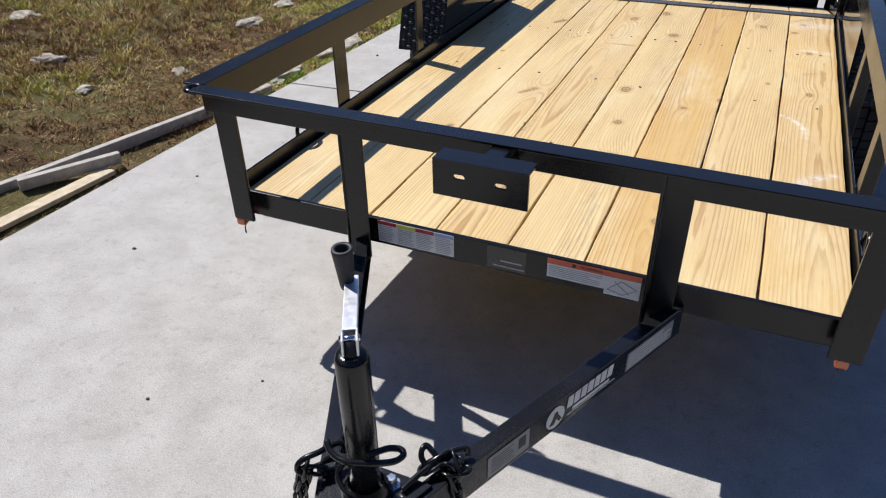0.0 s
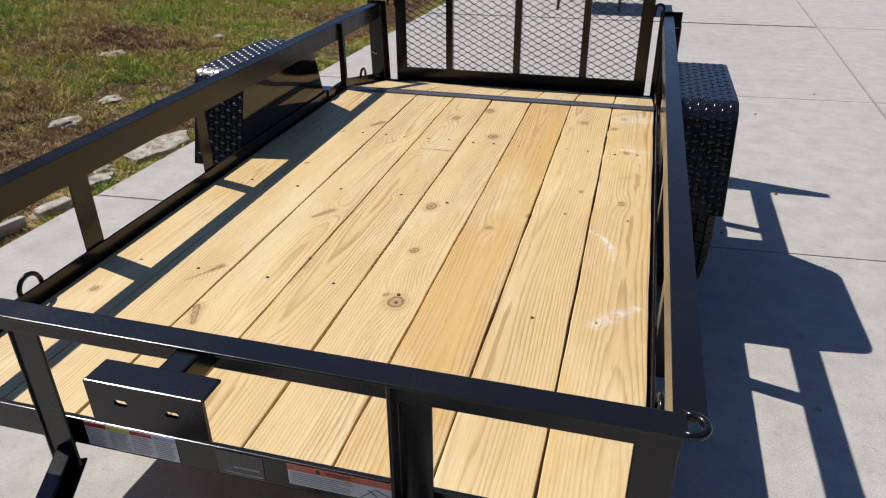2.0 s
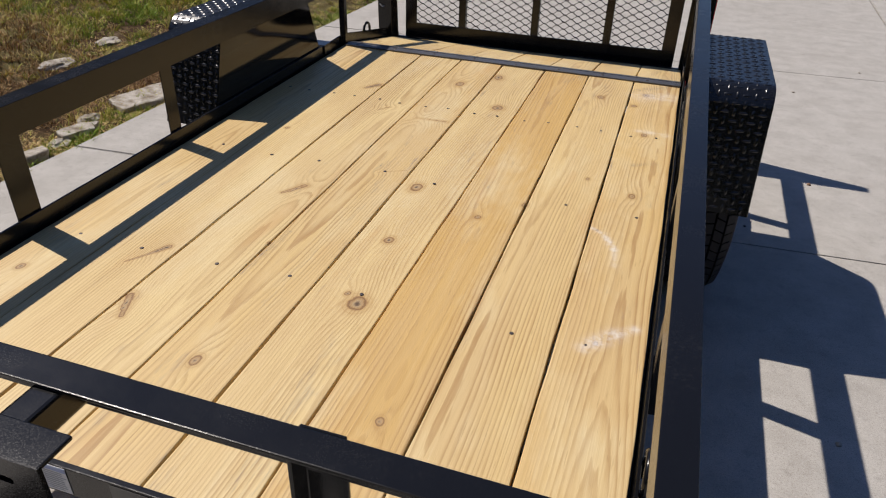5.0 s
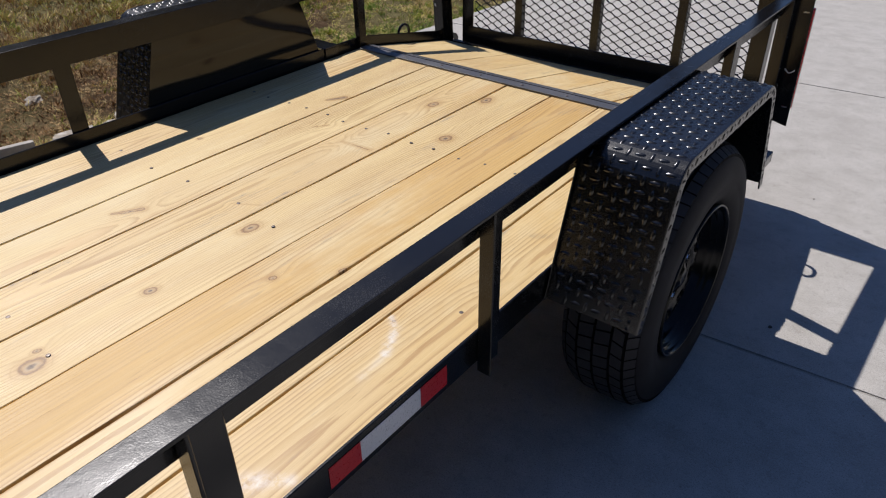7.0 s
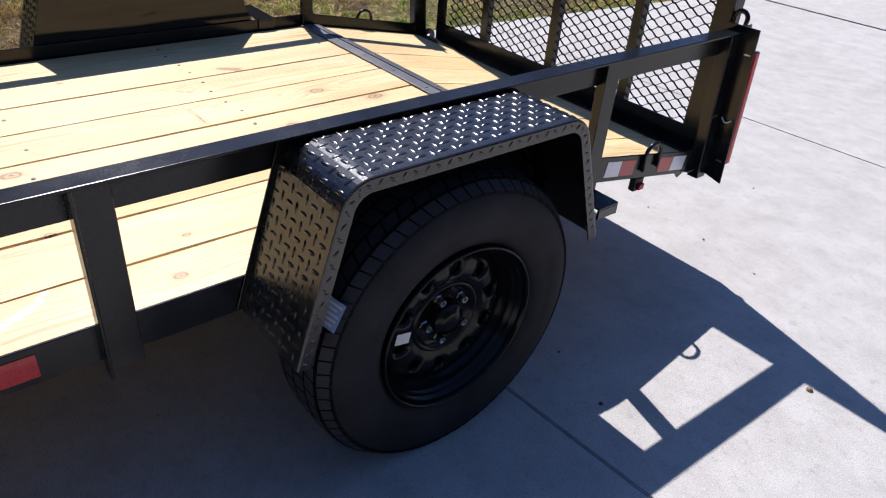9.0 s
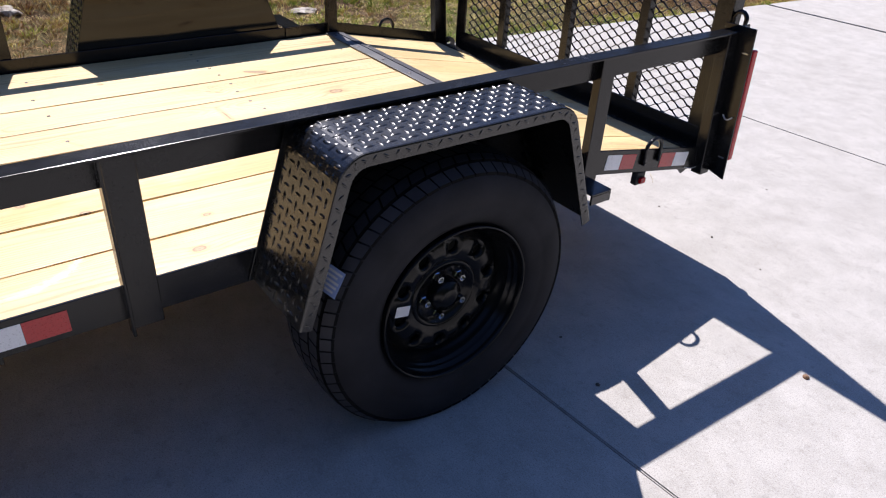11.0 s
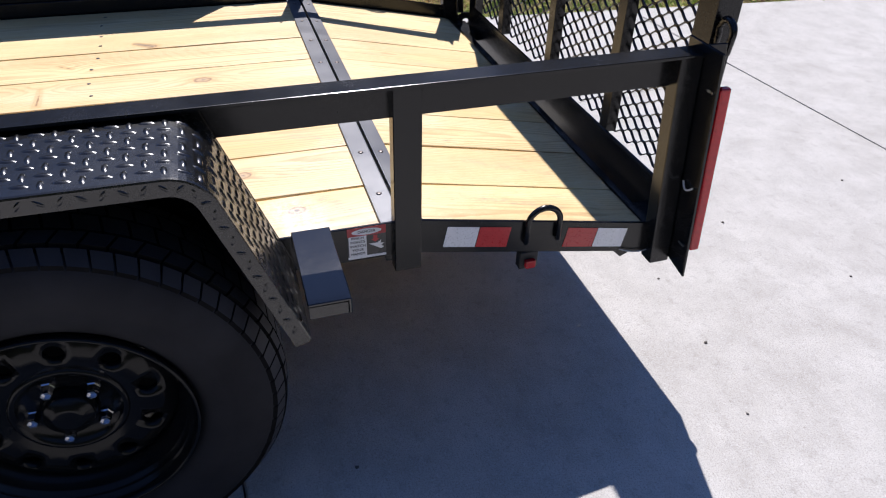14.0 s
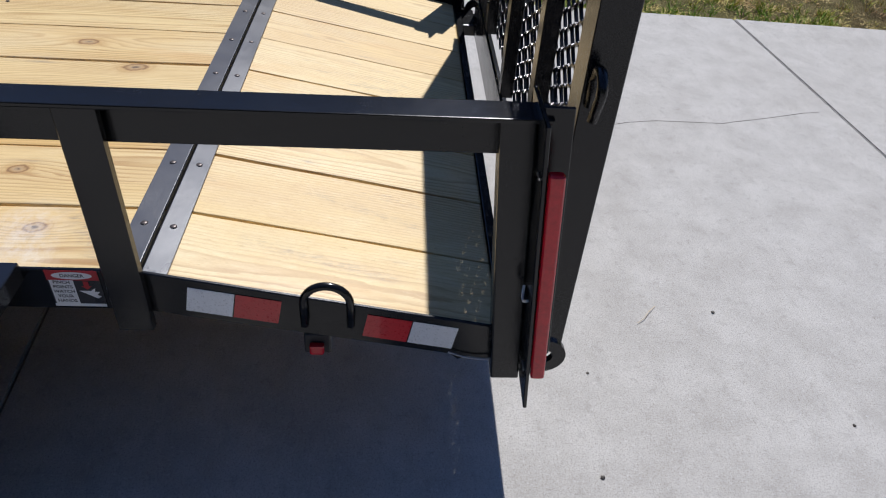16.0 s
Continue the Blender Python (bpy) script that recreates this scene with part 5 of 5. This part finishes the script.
def build_stickers():
    # four-panel notice
    S = sticker("notice_sticker", "white notice sticker with four coloured headings")
    m = front_m(-0.225, 0.493)
    sheet("backing", m, 0.208, 0.061, WHITE, S)
    for k, col in enumerate((REDV, YELLOW, REDV, BLUEV)):
        x = -0.078 + 0.052 * k
        sheet("heading", m, 0.050, 0.010, col, S, x, 0.0245, 0.0007, 0.0003)
        lines(S, m, x - 0.023, x + 0.023, -0.028, 0.018, 9, PRINT, 0.45)
    # dark maker's plate: two rows of unreadable print
    S = sticker("maker_sticker", "black maker's sticker with faint white print")
    m = front_m(0.0145, 0.491)
    sheet("backing", m, 0.098, 0.060, BLACKV, S)
    sheet("print_line", m, 0.055, 0.004, PRINT, S, 0.012, -0.007, 0.0007, 0.0002)
    sheet("print_line", m, 0.078, 0.0035, PRINT, S, 0.006, -0.022, 0.0007, 0.0002)
    # warning sticker
    S = sticker("warning_sticker", "orange and white warning sticker with a line drawing")
    m = front_m(0.222, 0.493)
    sheet("backing", m, 0.215, 0.050, WHITE, S, 0, 0.0035)
    sheet("backing", m, 0.080, 0.062, WHITE, S, 0.0675, -0.003, 0.0002)
    sheet("heading", m, 0.215, 0.015, ORANGE, S, 0, 0.0225, 0.0009, 0.0003)
    lettering("heading_words", "WARNING", 0.0105, m @ Matrix.Translation((-0.005, 0.0225, 0.0014)), INK, S)
    sheet("heading_mark", m, 0.008, 0.008, INK, S, -0.045, 0.0225, 0.0013, 0.0002)
    lines(S, m, -0.103, 0.022, -0.018, 0.012, 6, PRINT, 0.4)
    d = bmesh.new()
    for p, q in (((0.035, -0.02), (0.065, 0.008)), ((0.065, 0.008), (0.1, -0.008)), ((0.035, -0.02), (0.07, -0.028)), ((0.07, -0.028), (0.1, -0.008)), ((0.05, 0.004), (0.085, -0.024))):
        rod(d, [(p[0], p[1], 0.001), (q[0], q[1], 0.001)], 0.0011, 5)
    d.transform(m)
    part("line_drawing", d, PRINT, S)
    # reflective tape on the lower rails
    def tape(pieces, tilt):
        for y0, y1, col in pieces:
            for s in (1, -1):
                zc = 0.493 - max(0.0, (y0 + y1) / 2 - BEND) * SLOPE
                if s > 0:
                    mm = side_m((y0 + y1) / 2, zc, -math.atan(SLOPE) if tilt else 0.0)
                else:
                    mm = Matrix.Translation((-HALF - 0.0146, (y0 + y1) / 2, zc)) @ Euler((radians(90), 0, radians(-90))).to_matrix().to_4x4() @ Matrix.Rotation(math.atan(SLOPE) if tilt else 0.0, 4, "Z")
                S = sticker("reflective_tape", ("red" if col is RED else "white") + " reflective tape on the lower rail")
                sheet("strip", mm, y1 - y0 - 0.0006, 0.048, col, S)
    tape([(0.803, 0.876, RED), (0.876, 1.033, SILVER), (1.033, 1.111, RED)], False)
    tape([(2.592, 2.662, SILVER), (2.662, 2.732, RED), (2.862, 2.935, RED), (2.935, 3.01, SILVER)], True)
    # pinch-point sticker
    S = sticker("danger_sticker", "red, black and white pinch-point danger sticker")
    m = side_m(2.434, 0.496) @ Matrix.Scale(0.94, 4)
    sheet("backing", m, 0.080, 0.074, BLACKV, S)
    sheet("heading", m, 0.080, 0.020, REDV, S, 0, 0.028, 0.0007, 0.0002)
    bm = prism(bmesh.new(), [(0.031 * math.cos(k * math.pi / 12), 0.0275 + 0.0075 * math.sin(k * math.pi / 12)) for k in range(24)], 2, 0.0009, 0.0012)
    bm.transform(m)
    part("heading_band", bm, WHITE, S)
    lettering("heading_words", "DANGER", 0.009, m @ Matrix.Translation((0, 0.0275, 0.0014)), INK, S)
    sheet("text_panel", m, 0.037, 0.05, WHITE, S, -0.019, -0.007, 0.0007, 0.0002)
    for k, words in enumerate(("PINCH", "POINTS", "WATCH", "YOUR", "HANDS")):
        lettering("warning_words", words, 0.0088, m @ Matrix.Translation((-0.019, 0.0135 - 0.0098 * k, 0.0012)), INK, S)
    sheet("text_panel", m, 0.08, 0.006, WHITE, S, 0, -0.035, 0.0008, 0.0002)
    bm = prism(bmesh.new(), [(0.004, -0.004), (0.03, -0.02), (0.036, -0.016), (0.03, -0.012), (0.036, -0.006), (0.028, -0.006), (0.03, 0.002), (0.022, -0.004)], 2, 0.0008, 0.001)
    bm.transform(m)
    part("pictogram", bm, WHITE, S)
    bm = prism(bmesh.new(), [(0.014, 0.016), (0.022, 0.016), (0.022, 0.006), (0.026, 0.006), (0.018, -0.001), (0.010, 0.006), (0.014, 0.006)], 2, 0.001, 0.0012)
    bm.transform(m)
    part("pictogram", bm, REDV, S)
    # tongue stickers, in the plane of the outer face
    a, b = Vector((0.427, 0.029, 0)), Vector((0.053, -0.79, 0))
    d = (a - b).normalized()
    n = Vector((d.y, -d.x, 0))
    def tm(along, z):
        p = a - d * along + n * 0.0006
        return Matrix(((d.x, 0, n.x, p.x), (d.y, 0, n.y, p.y), (0, 1, 0, z), (0, 0, 0, 1)))
    S = sticker("frame_label", "silver label strip on the tongue")
    m = tm(0.12, 0.4335)
    sheet("backing", m, 0.166, 0.05, LABELGREY, S)
    lines(S, m, -0.078, 0.078, -0.021, 0.021, 6, WHITE, 0.45)
    S = sticker("brand_emblem", "white round emblem and white bars on the tongue")
    m = tm(0.335, 0.434)
    bm = lathe(bmesh.new(), [(0.0005, 0.0008), (0.026, 0.0008), (0.026, 0.0)], (-0.09, 0, 0), 2, 32)
    bm.transform(m)
    part("emblem_disc", bm, WHITE, S)
    bm = prism(bmesh.new(), [(-0.108, -0.014), (-0.098, 0.002), (-0.094, 0.013), (-0.086, 0.015), (-0.082, 0.004), (-0.072, -0.012), (-0.08, -0.016), (-0.088, -0.004), (-0.094, -0.016)], 2, 0.0009, 0.0012)
    bm.transform(m)
    part("emblem_shape", bm, INK, S)
    for k in range(7):
        bm = prism(bmesh.new(), [(-0.057 + 0.0205 * k, 0.0), (-0.0405 + 0.0205 * k, 0.0), (-0.0375 + 0.0205 * k, 0.028), (-0.054 + 0.0205 * k, 0.028)], 2, 0.0, 0.0006)
        bm.transform(m)
        part("emblem_bar", bm, WHITE, S)
    sheet("emblem_bar", m, 0.115, 0.0085, WHITE, S, 0.018, -0.010)
    sheet("emblem_bar", m, 0.15, 0.0025, WHITE, S, 0.02, -0.0185)
    S = sticker("frame_label", "silver serial label with a dark square")
    m = tm(0.551, 0.435)
    sheet("backing", m, 0.107, 0.05, LABELGREY, S)
    lines(S, m, -0.045, 0.015, -0.02, 0.018, 6, INK, 0.3)
    sheet("dark_square", m, 0.02, 0.026, INK, S, 0.034, 0.003, 0.0007, 0.0002)
    # paper tag on the tread
    S = sticker("tyre_tag", "bluish paper tag stuck on the tyre tread")
    ta = radians(28)
    m = Matrix.Translation((0.956, 1.887 - 0.361 * math.cos(ta), 0.356 + 0.361 * math.sin(ta))) @ Matrix.Rotation(radians(90) - ta, 4, "X") @ Matrix.Rotation(radians(17), 4, "Y")
    sheet("tag", m, 0.046, 0.058, BLUEV, S, 0, 0, 0.0)
    lines(S, m, -0.02, 0.02, -0.025, 0.025, 5, WHITE, 0.5)


build_stickers()


# ---- lawn ----
def build_grass():
    rng = np.random.default_rng(3)
    k = 52000
    tx = -1.9 - 7.0 * rng.random(k) ** 1.6
    ty = -1.4 + 14.0 * rng.random(k)
    edge = np.array([slab_edge(v) for v in ty])
    bare = np.array([noise.noise(Vector((x * 1.1, y * 1.1, 31.0))) + 0.6 * noise.noise(Vector((x * 3.7, y * 3.7, 5.0))) for x, y in zip(tx, ty)])
    litter = np.clip(1 - (edge - tx - 0.5) / 0.9, 0, 1)
    keep = (tx < edge + 0.015) & ((bare < 0.42 - 0.35 * litter) | (rng.random(k) < 0.4 - 0.15 * litter))
    tx, ty, edge = tx[keep], ty[keep], edge[keep]
    k = len(tx)
    patch = np.array([noise.noise(Vector((x * 0.6, y * 0.6, 9.0))) + 0.5 * noise.noise(Vector((x * 1.9, y * 1.9, 2.0))) for x, y in zip(tx, ty)])
    near = np.clip(1 - (edge - tx) / 0.22, 0, 1)
    tuft_green = 0.26 + 0.85 * patch + 0.07 * (ty - 2.3) + 0.32 * near + rng.normal(0, 0.2, k)
    away = np.clip((edge - tx - 0.75) / 0.7, 0, 1)
    tuft_green += 0.06 * away - 0.26 * (1 - away) * (near < 0.05)
    tuft_h = rng.uniform(0.55, 1.35, k) * (0.62 + 0.38 * away)
    per = 14
    own = np.repeat(np.arange(k), per)
    n = len(own)
    da, dr = rng.random(n) * 6.283, 0.028 * np.sqrt(rng.random(n))
    px, py = tx[own] + dr * np.cos(da), ty[own] + dr * np.sin(da)
    green = np.clip(tuft_green[own] + rng.normal(0, 0.12, n), 0, 1)
    flat = (rng.random(k) < 0.62 - 0.3 * away)[own]
    h = (0.02 + 0.05 * rng.random(n) ** 1.6) * tuft_h[own] * (0.8 + 0.45 * green)
    green = np.where(flat, np.clip(green * 0.45 + 0.08 * rng.random(n), 0, 1), green)
    h = np.where(flat, 0.006 + 0.01 * rng.random(n), h)
    w = 0.0017 + 0.0016 * rng.random(n)
    a = rng.random(n) * 6.283
    lean = np.where(flat, 0.02 + 0.035 * rng.random(n), h * (0.3 + 1.3 * rng.random(n)))
    la = da + rng.normal(0, 0.7, n)
    z = np.array([uneven(x, y) for x, y in zip(px, py)]) - 0.004
    c, s = np.cos(a) * w, np.sin(a) * w
    lx, ly = np.cos(la) * lean, np.sin(la) * lean
    v = np.empty((n, 5, 3))
    v[:, 0] = np.stack([px - c, py - s, z], -1)
    v[:, 1] = np.stack([px + c, py + s, z], -1)
    v[:, 2] = np.stack([px + c * 0.8 + lx * 0.4, py + s * 0.8 + ly * 0.4, z + h * 0.65], -1)
    v[:, 3] = np.stack([px - c * 0.8 + lx * 0.4, py - s * 0.8 + ly * 0.4, z + h * 0.65], -1)
    v[:, 4] = np.stack([px + lx, py + ly, z + h], -1)
    i0 = np.arange(n) * 5
    quads = np.stack([i0, i0 + 1, i0 + 2, i0 + 3], -1).tolist()
    tris = np.stack([i0 + 3, i0 + 2, i0 + 4], -1).tolist()
    me = bpy.data.meshes.new("grass")
    me.from_pydata(v.reshape(-1, 3).tolist(), [], quads + tris)
    at = me.attributes.new("tint", "FLOAT", "POINT")
    at.data.foreach_set("value", np.repeat(green, 5).astype(np.float32))
    me.materials.append(BLADES)
    tagged(new("grass", me), "patchy half-dry lawn grass", "grass", kind="stuff")


build_grass()


def make_limestone():
    m = Mat("pale_limestone", rough=0.95, spec=0.15)
    big, fine = m.noise(16.0, 6.0, 0.7), m.noise(90.0, 4.0, 0.7)
    c = m.ramp(big, [(0.32, (0.2, 0.155, 0.105)), (0.48, (0.42, 0.37, 0.3)), (0.62, (0.6, 0.56, 0.49))])
    m.colour(m.mix(m.grey(fine, 0.0, 0.5, 0.52, 0.7), c, (0.28, 0.23, 0.17)))
    m.bump(m.math("ADD", big, fine), 0.7, 0.012)
    return m.m


STONE = make_limestone()


def stone(x, y, size, label="pale weathered limestone lump in the lawn"):
    bm = bmesh.new()
    bmesh.ops.create_icosphere(bm, subdivisions=4, radius=1)
    off = Vector((x * 7.1, y * 3.3, 0))
    for v in bm.verts:
        k = 1 + 0.5 * noise.noise(v.co * 1.2 + off) + 0.16 * noise.noise(v.co * 3.4 + off) + 0.05 * noise.noise(v.co * 9.0 + off)
        v.co = Vector((v.co.x * size[0], v.co.y * size[1], v.co.z * size[2] * 0.65)) * k
    bm.transform(Matrix.Translation((x, y, uneven(x, y) + size[2] * 0.2)) @ Matrix.Rotation(x * 9, 4, "Z"))
    tagged(part("stone", bm, STONE, None, label), category="stone", group="stones in the lawn")


for x, y, sz in ((-3.099, 3.518, (0.07, 0.12, 0.035)), (-2.981, 2.921, (0.1, 0.07, 0.04)), (-3.914, 4.612, (0.09, 0.12, 0.04)),
                 (-2.089, 1.742, (0.05, 0.09, 0.03)), (-2.091, 1.97, (0.045, 0.06, 0.028)), (-2.185, 2.284, (0.05, 0.05, 0.03)), (-3.426, 1.557, (0.1, 0.07, 0.04)), (-2.922, 1.353, (0.06, 0.05, 0.03)),
                 (-4.364, 2.179, (0.09, 0.1, 0.04)), (-4.154, 3.245, (0.06, 0.09, 0.03)), (-3.514, 5.736, (0.07, 0.09, 0.03)), (-2.708, 1.866, (0.04, 0.06, 0.025)), (-5.172, 4.352, (0.1, 0.08, 0.04))):
    stone(x, y, sz)


def lying_board(a, b, w, t, z, material, label):
    a, b = Vector(a), Vector(b)
    d = b - a
    bm = boxed((-w / 2, 0, 0), (w / 2, d.length, t), 0.004, 2)
    ang = math.atan2(-d.x, d.y)
    bm.transform(Matrix.Translation((a.x, a.y, z)) @ Matrix.Rotation(ang, 4, "Z"))
    tagged(part("form_board", bm, material, None, label), category="board", group="boards by the driveway")


def chunk(pts, z0, z1, tilt):
    """A flat broken piece of slab."""
    bm = prism(bmesh.new(), pts, 2, z0, z1)
    bmesh.ops.subdivide_edges(bm, edges=[e for e in bm.edges if e.calc_length() > 0.07], cuts=4)
    for v in bm.verts:
        v.co += Vector((noise.noise(v.co * 14), noise.noise(v.co * 14 + Vector((5, 0, 0))), 0.5 * noise.noise(v.co * 9))) * 0.014
        v.co.z += tilt * (v.co.x + 2.1)
    tagged(part("concrete_chunk", softened(bm, 0.004), STONE, None, "flat broken chunk of pale concrete at the slab edge"), category="rubble", group="rubble by the driveway")


chunk([(-2.256, 2.516), (-2.093, 2.431), (-2.032, 2.622), (-2.012, 2.857), (-2.141, 3.029), (-2.214, 2.878)], -0.05, 0.004, -0.06)
chunk([(-2.116, 1.681), (-2.035, 1.639), (-2.014, 1.825), (-2.086, 1.866)], -0.05, 0.01, 0.06)
chunk([(-2.163, 2.033), (-2.082, 1.991), (-2.04, 2.158), (-2.084, 2.242), (-2.15, 2.179)], -0.05, 0.006, -0.06)
lying_board((-2.448, -0.539), (-2.051, 1.557), 0.035, 0.055, -0.02, OLDWOOD, "weathered grey form board lying along the lawn edge")
lying_board((-2.219, 0.356), (-2.044, 0.734), 0.035, 0.05, 0.0, OLDWOOD, "short grey board piece beside the longer board")
lying_board((-2.06, -0.154), (-2.031, 0.654), 0.07, 0.02, -0.015, TANWOOD, "pale half-buried board in the grass edge")


def bit(x, y, r, material, name, label):
    bm = bmesh.new()
    r *= 0.7
    bmesh.ops.create_icosphere(bm, subdivisions=2, radius=r)
    for v in bm.verts:
        v.co *= 1 + 0.4 * noise.noise(v.co / r * 1.3 + Vector((x, y, 0)) * 5)
        v.co.z *= 0.6
    bm.transform(Matrix.Translation((x, y, r * 0.3)))
    tagged(part(name, bm, material, None, label), category=name, group="bits on the driveway")


bit(1.427, 2.863, 0.014, LEAFM, "leaf_curl", "curled dry brown leaf on the concrete")
for x, y, r in ((0.908, 2.364, 0.006), (0.756, 3.348, 0.007), (0.474, 3.373, 0.005), (0.249, 3.76, 0.007), (0.609, 3.973, 0.006), (-1.44, 0.19, 0.01), (-0.84, -0.38, 0.007), (1.31, 1.07, 0.012),
                (-1.63, 0.75, 0.009), (-1.5, 1.2, 0.006), (-1.75, 2.6, 0.012), (1.12, 2.3, 0.009), (1.5, 4.4, 0.012), (2.0, 5.1, 0.012), (-0.6, -0.2, 0.006), (1.0, 3.3, 0.005), (0.1, 4.4, 0.006)):
    bit(x, y, r, STONE if r > 0.0085 and x > 1.2 else JOINT, "pebble", "small pebble on the concrete")


straw = rod(bmesh.new(), [(0.235, 3.605, 0.003), (0.262, 3.578, 0.007), (0.285, 3.562, 0.006), (0.302, 3.54, 0.003)], 0.0009, 5)
tagged(part("straw", straw, TANWOOD, None, "thin dry grass stalk on the concrete"), category="straw", group="bits on the driveway")


# ---- garden table far behind the trailer ----
def build_table(x0, x1, y0, y1):
    T = empty("garden_table", "dark wrought-iron garden table on the driveway", "table")
    part("tabletop", boxed((x0, y0, 0.715), (x1, y1, 0.74), 0.008, 2), IRON, T)
    xa, xb = x0 + 0.14, x1 - 0.14
    for x, y, d in ((xa, y0 + 0.05, -1), (xb, y0 + 0.05, -1), (xa, y1 - 0.05, 1), (xb, y1 - 0.05, 1)):
        pts = [(x, y, 0.716), (x, y + 0.01 * d, 0.4), (x, y + 0.03 * d, 0.12), (x, y + 0.06 * d, 0.022)]
        part("leg", rod(bmesh.new(), pts, 0.02, 8), IRON, T)
    mid = (xa + xb) / 2
    for y in (y0 + 0.06, y1 - 0.06):
        for e in (xa, xb):
            pts = [(e + (mid - e) * t, y, 0.62 - 0.42 * math.sin(math.pi * 0.5 * t)) for t in [k / 8 for k in range(9)]]
            part("scroll_brace", rod(bmesh.new(), pts, 0.014, 7), IRON, T)
            c = (e + (mid - e) * 0.45, y, 0.5)
            part("scroll_brace", rod(bmesh.new(), arc(c, 0.09, 0, 330, (1, 0, 0), (0, 0, 1), 16), 0.01, 6), IRON, T)


build_table(-0.55, 0.5, 8.75, 9.9)


def build_backdrop():
    """Unseen dark woods added for the paint to mirror, far beyond the lawn and behind the start of the walk, with a
    ragged top.
    """
    m = Mat("dark_far_foliage", rough=0.9, spec=0.1)
    n = m.noise(1.6, 6.0, 0.7)
    m.colour(m.ramp(n, [(0.35, (0.015, 0.02, 0.01)), (0.55, (0.045, 0.055, 0.022)), (0.72, (0.09, 0.10, 0.045))]))
    m.bump(n, 1.0, 0.4)

    def ragged(u):
        return 1.6 * noise.noise(Vector((0.0, u * 0.16, 3.0))) + 0.9 * noise.noise(Vector((0.0, u * 0.9, 8.0)))

    def row(a, b, back, tall):
        a, b, back = Vector(a), Vector(b), Vector(back)
        bm = bmesh.new()
        count = int((b - a).length / 0.5)
        f, r = [], []
        for k in range(count + 1):
            p = a.lerp(b, k / count)
            u = p.x * 0.7 + p.y
            sway = back * 0.2 * noise.noise(Vector((u, 1, 1)))
            f.append((bm.verts.new((p.x, p.y, -0.5)), bm.verts.new((p.x + sway.x, p.y + sway.y, tall + ragged(u)))))
            q = p + back
            r.append((bm.verts.new((q.x, q.y, -0.5)), bm.verts.new((q.x, q.y, tall + ragged(u) - 0.4))))
        for k in range(count):
            bm.faces.new((f[k][0], f[k + 1][0], f[k + 1][1], f[k][1]))
            bm.faces.new((r[k][0], r[k][1], r[k + 1][1], r[k + 1][0]))
            bm.faces.new((f[k][1], f[k + 1][1], r[k + 1][1], r[k][1]))
        tagged(part("backdrop", bm, m.m, None, "unseen dark far woods, added round the plot for reflections", "structure"), category="backdrop")
    # added out of view: they darken the reflections and close off low sky
    row((-17, -30, 0), (-17, 50, 0), (-1.5, 0, 0), 9.5)
    row((13, -30, 0), (13, 50, 0), (1.5, 0, 0), 6.0)
    row((-16.5, -15, 0), (12.5, -15, 0), (0, -1.5, 0), 7.0)


build_backdrop()

# the whole plot falls gently towards the rear, while the trailer rests level on its jack
FALL = Matrix.Translation((0, 0, 0.066)) @ Matrix.Rotation(-math.atan(0.0255), 4, "X")
for ob in list(scene.objects):
    if ob.parent is None and ob.type in ("MESH", "EMPTY") and ob is not trailer:
        ob.matrix_world = FALL @ ob.matrix_world
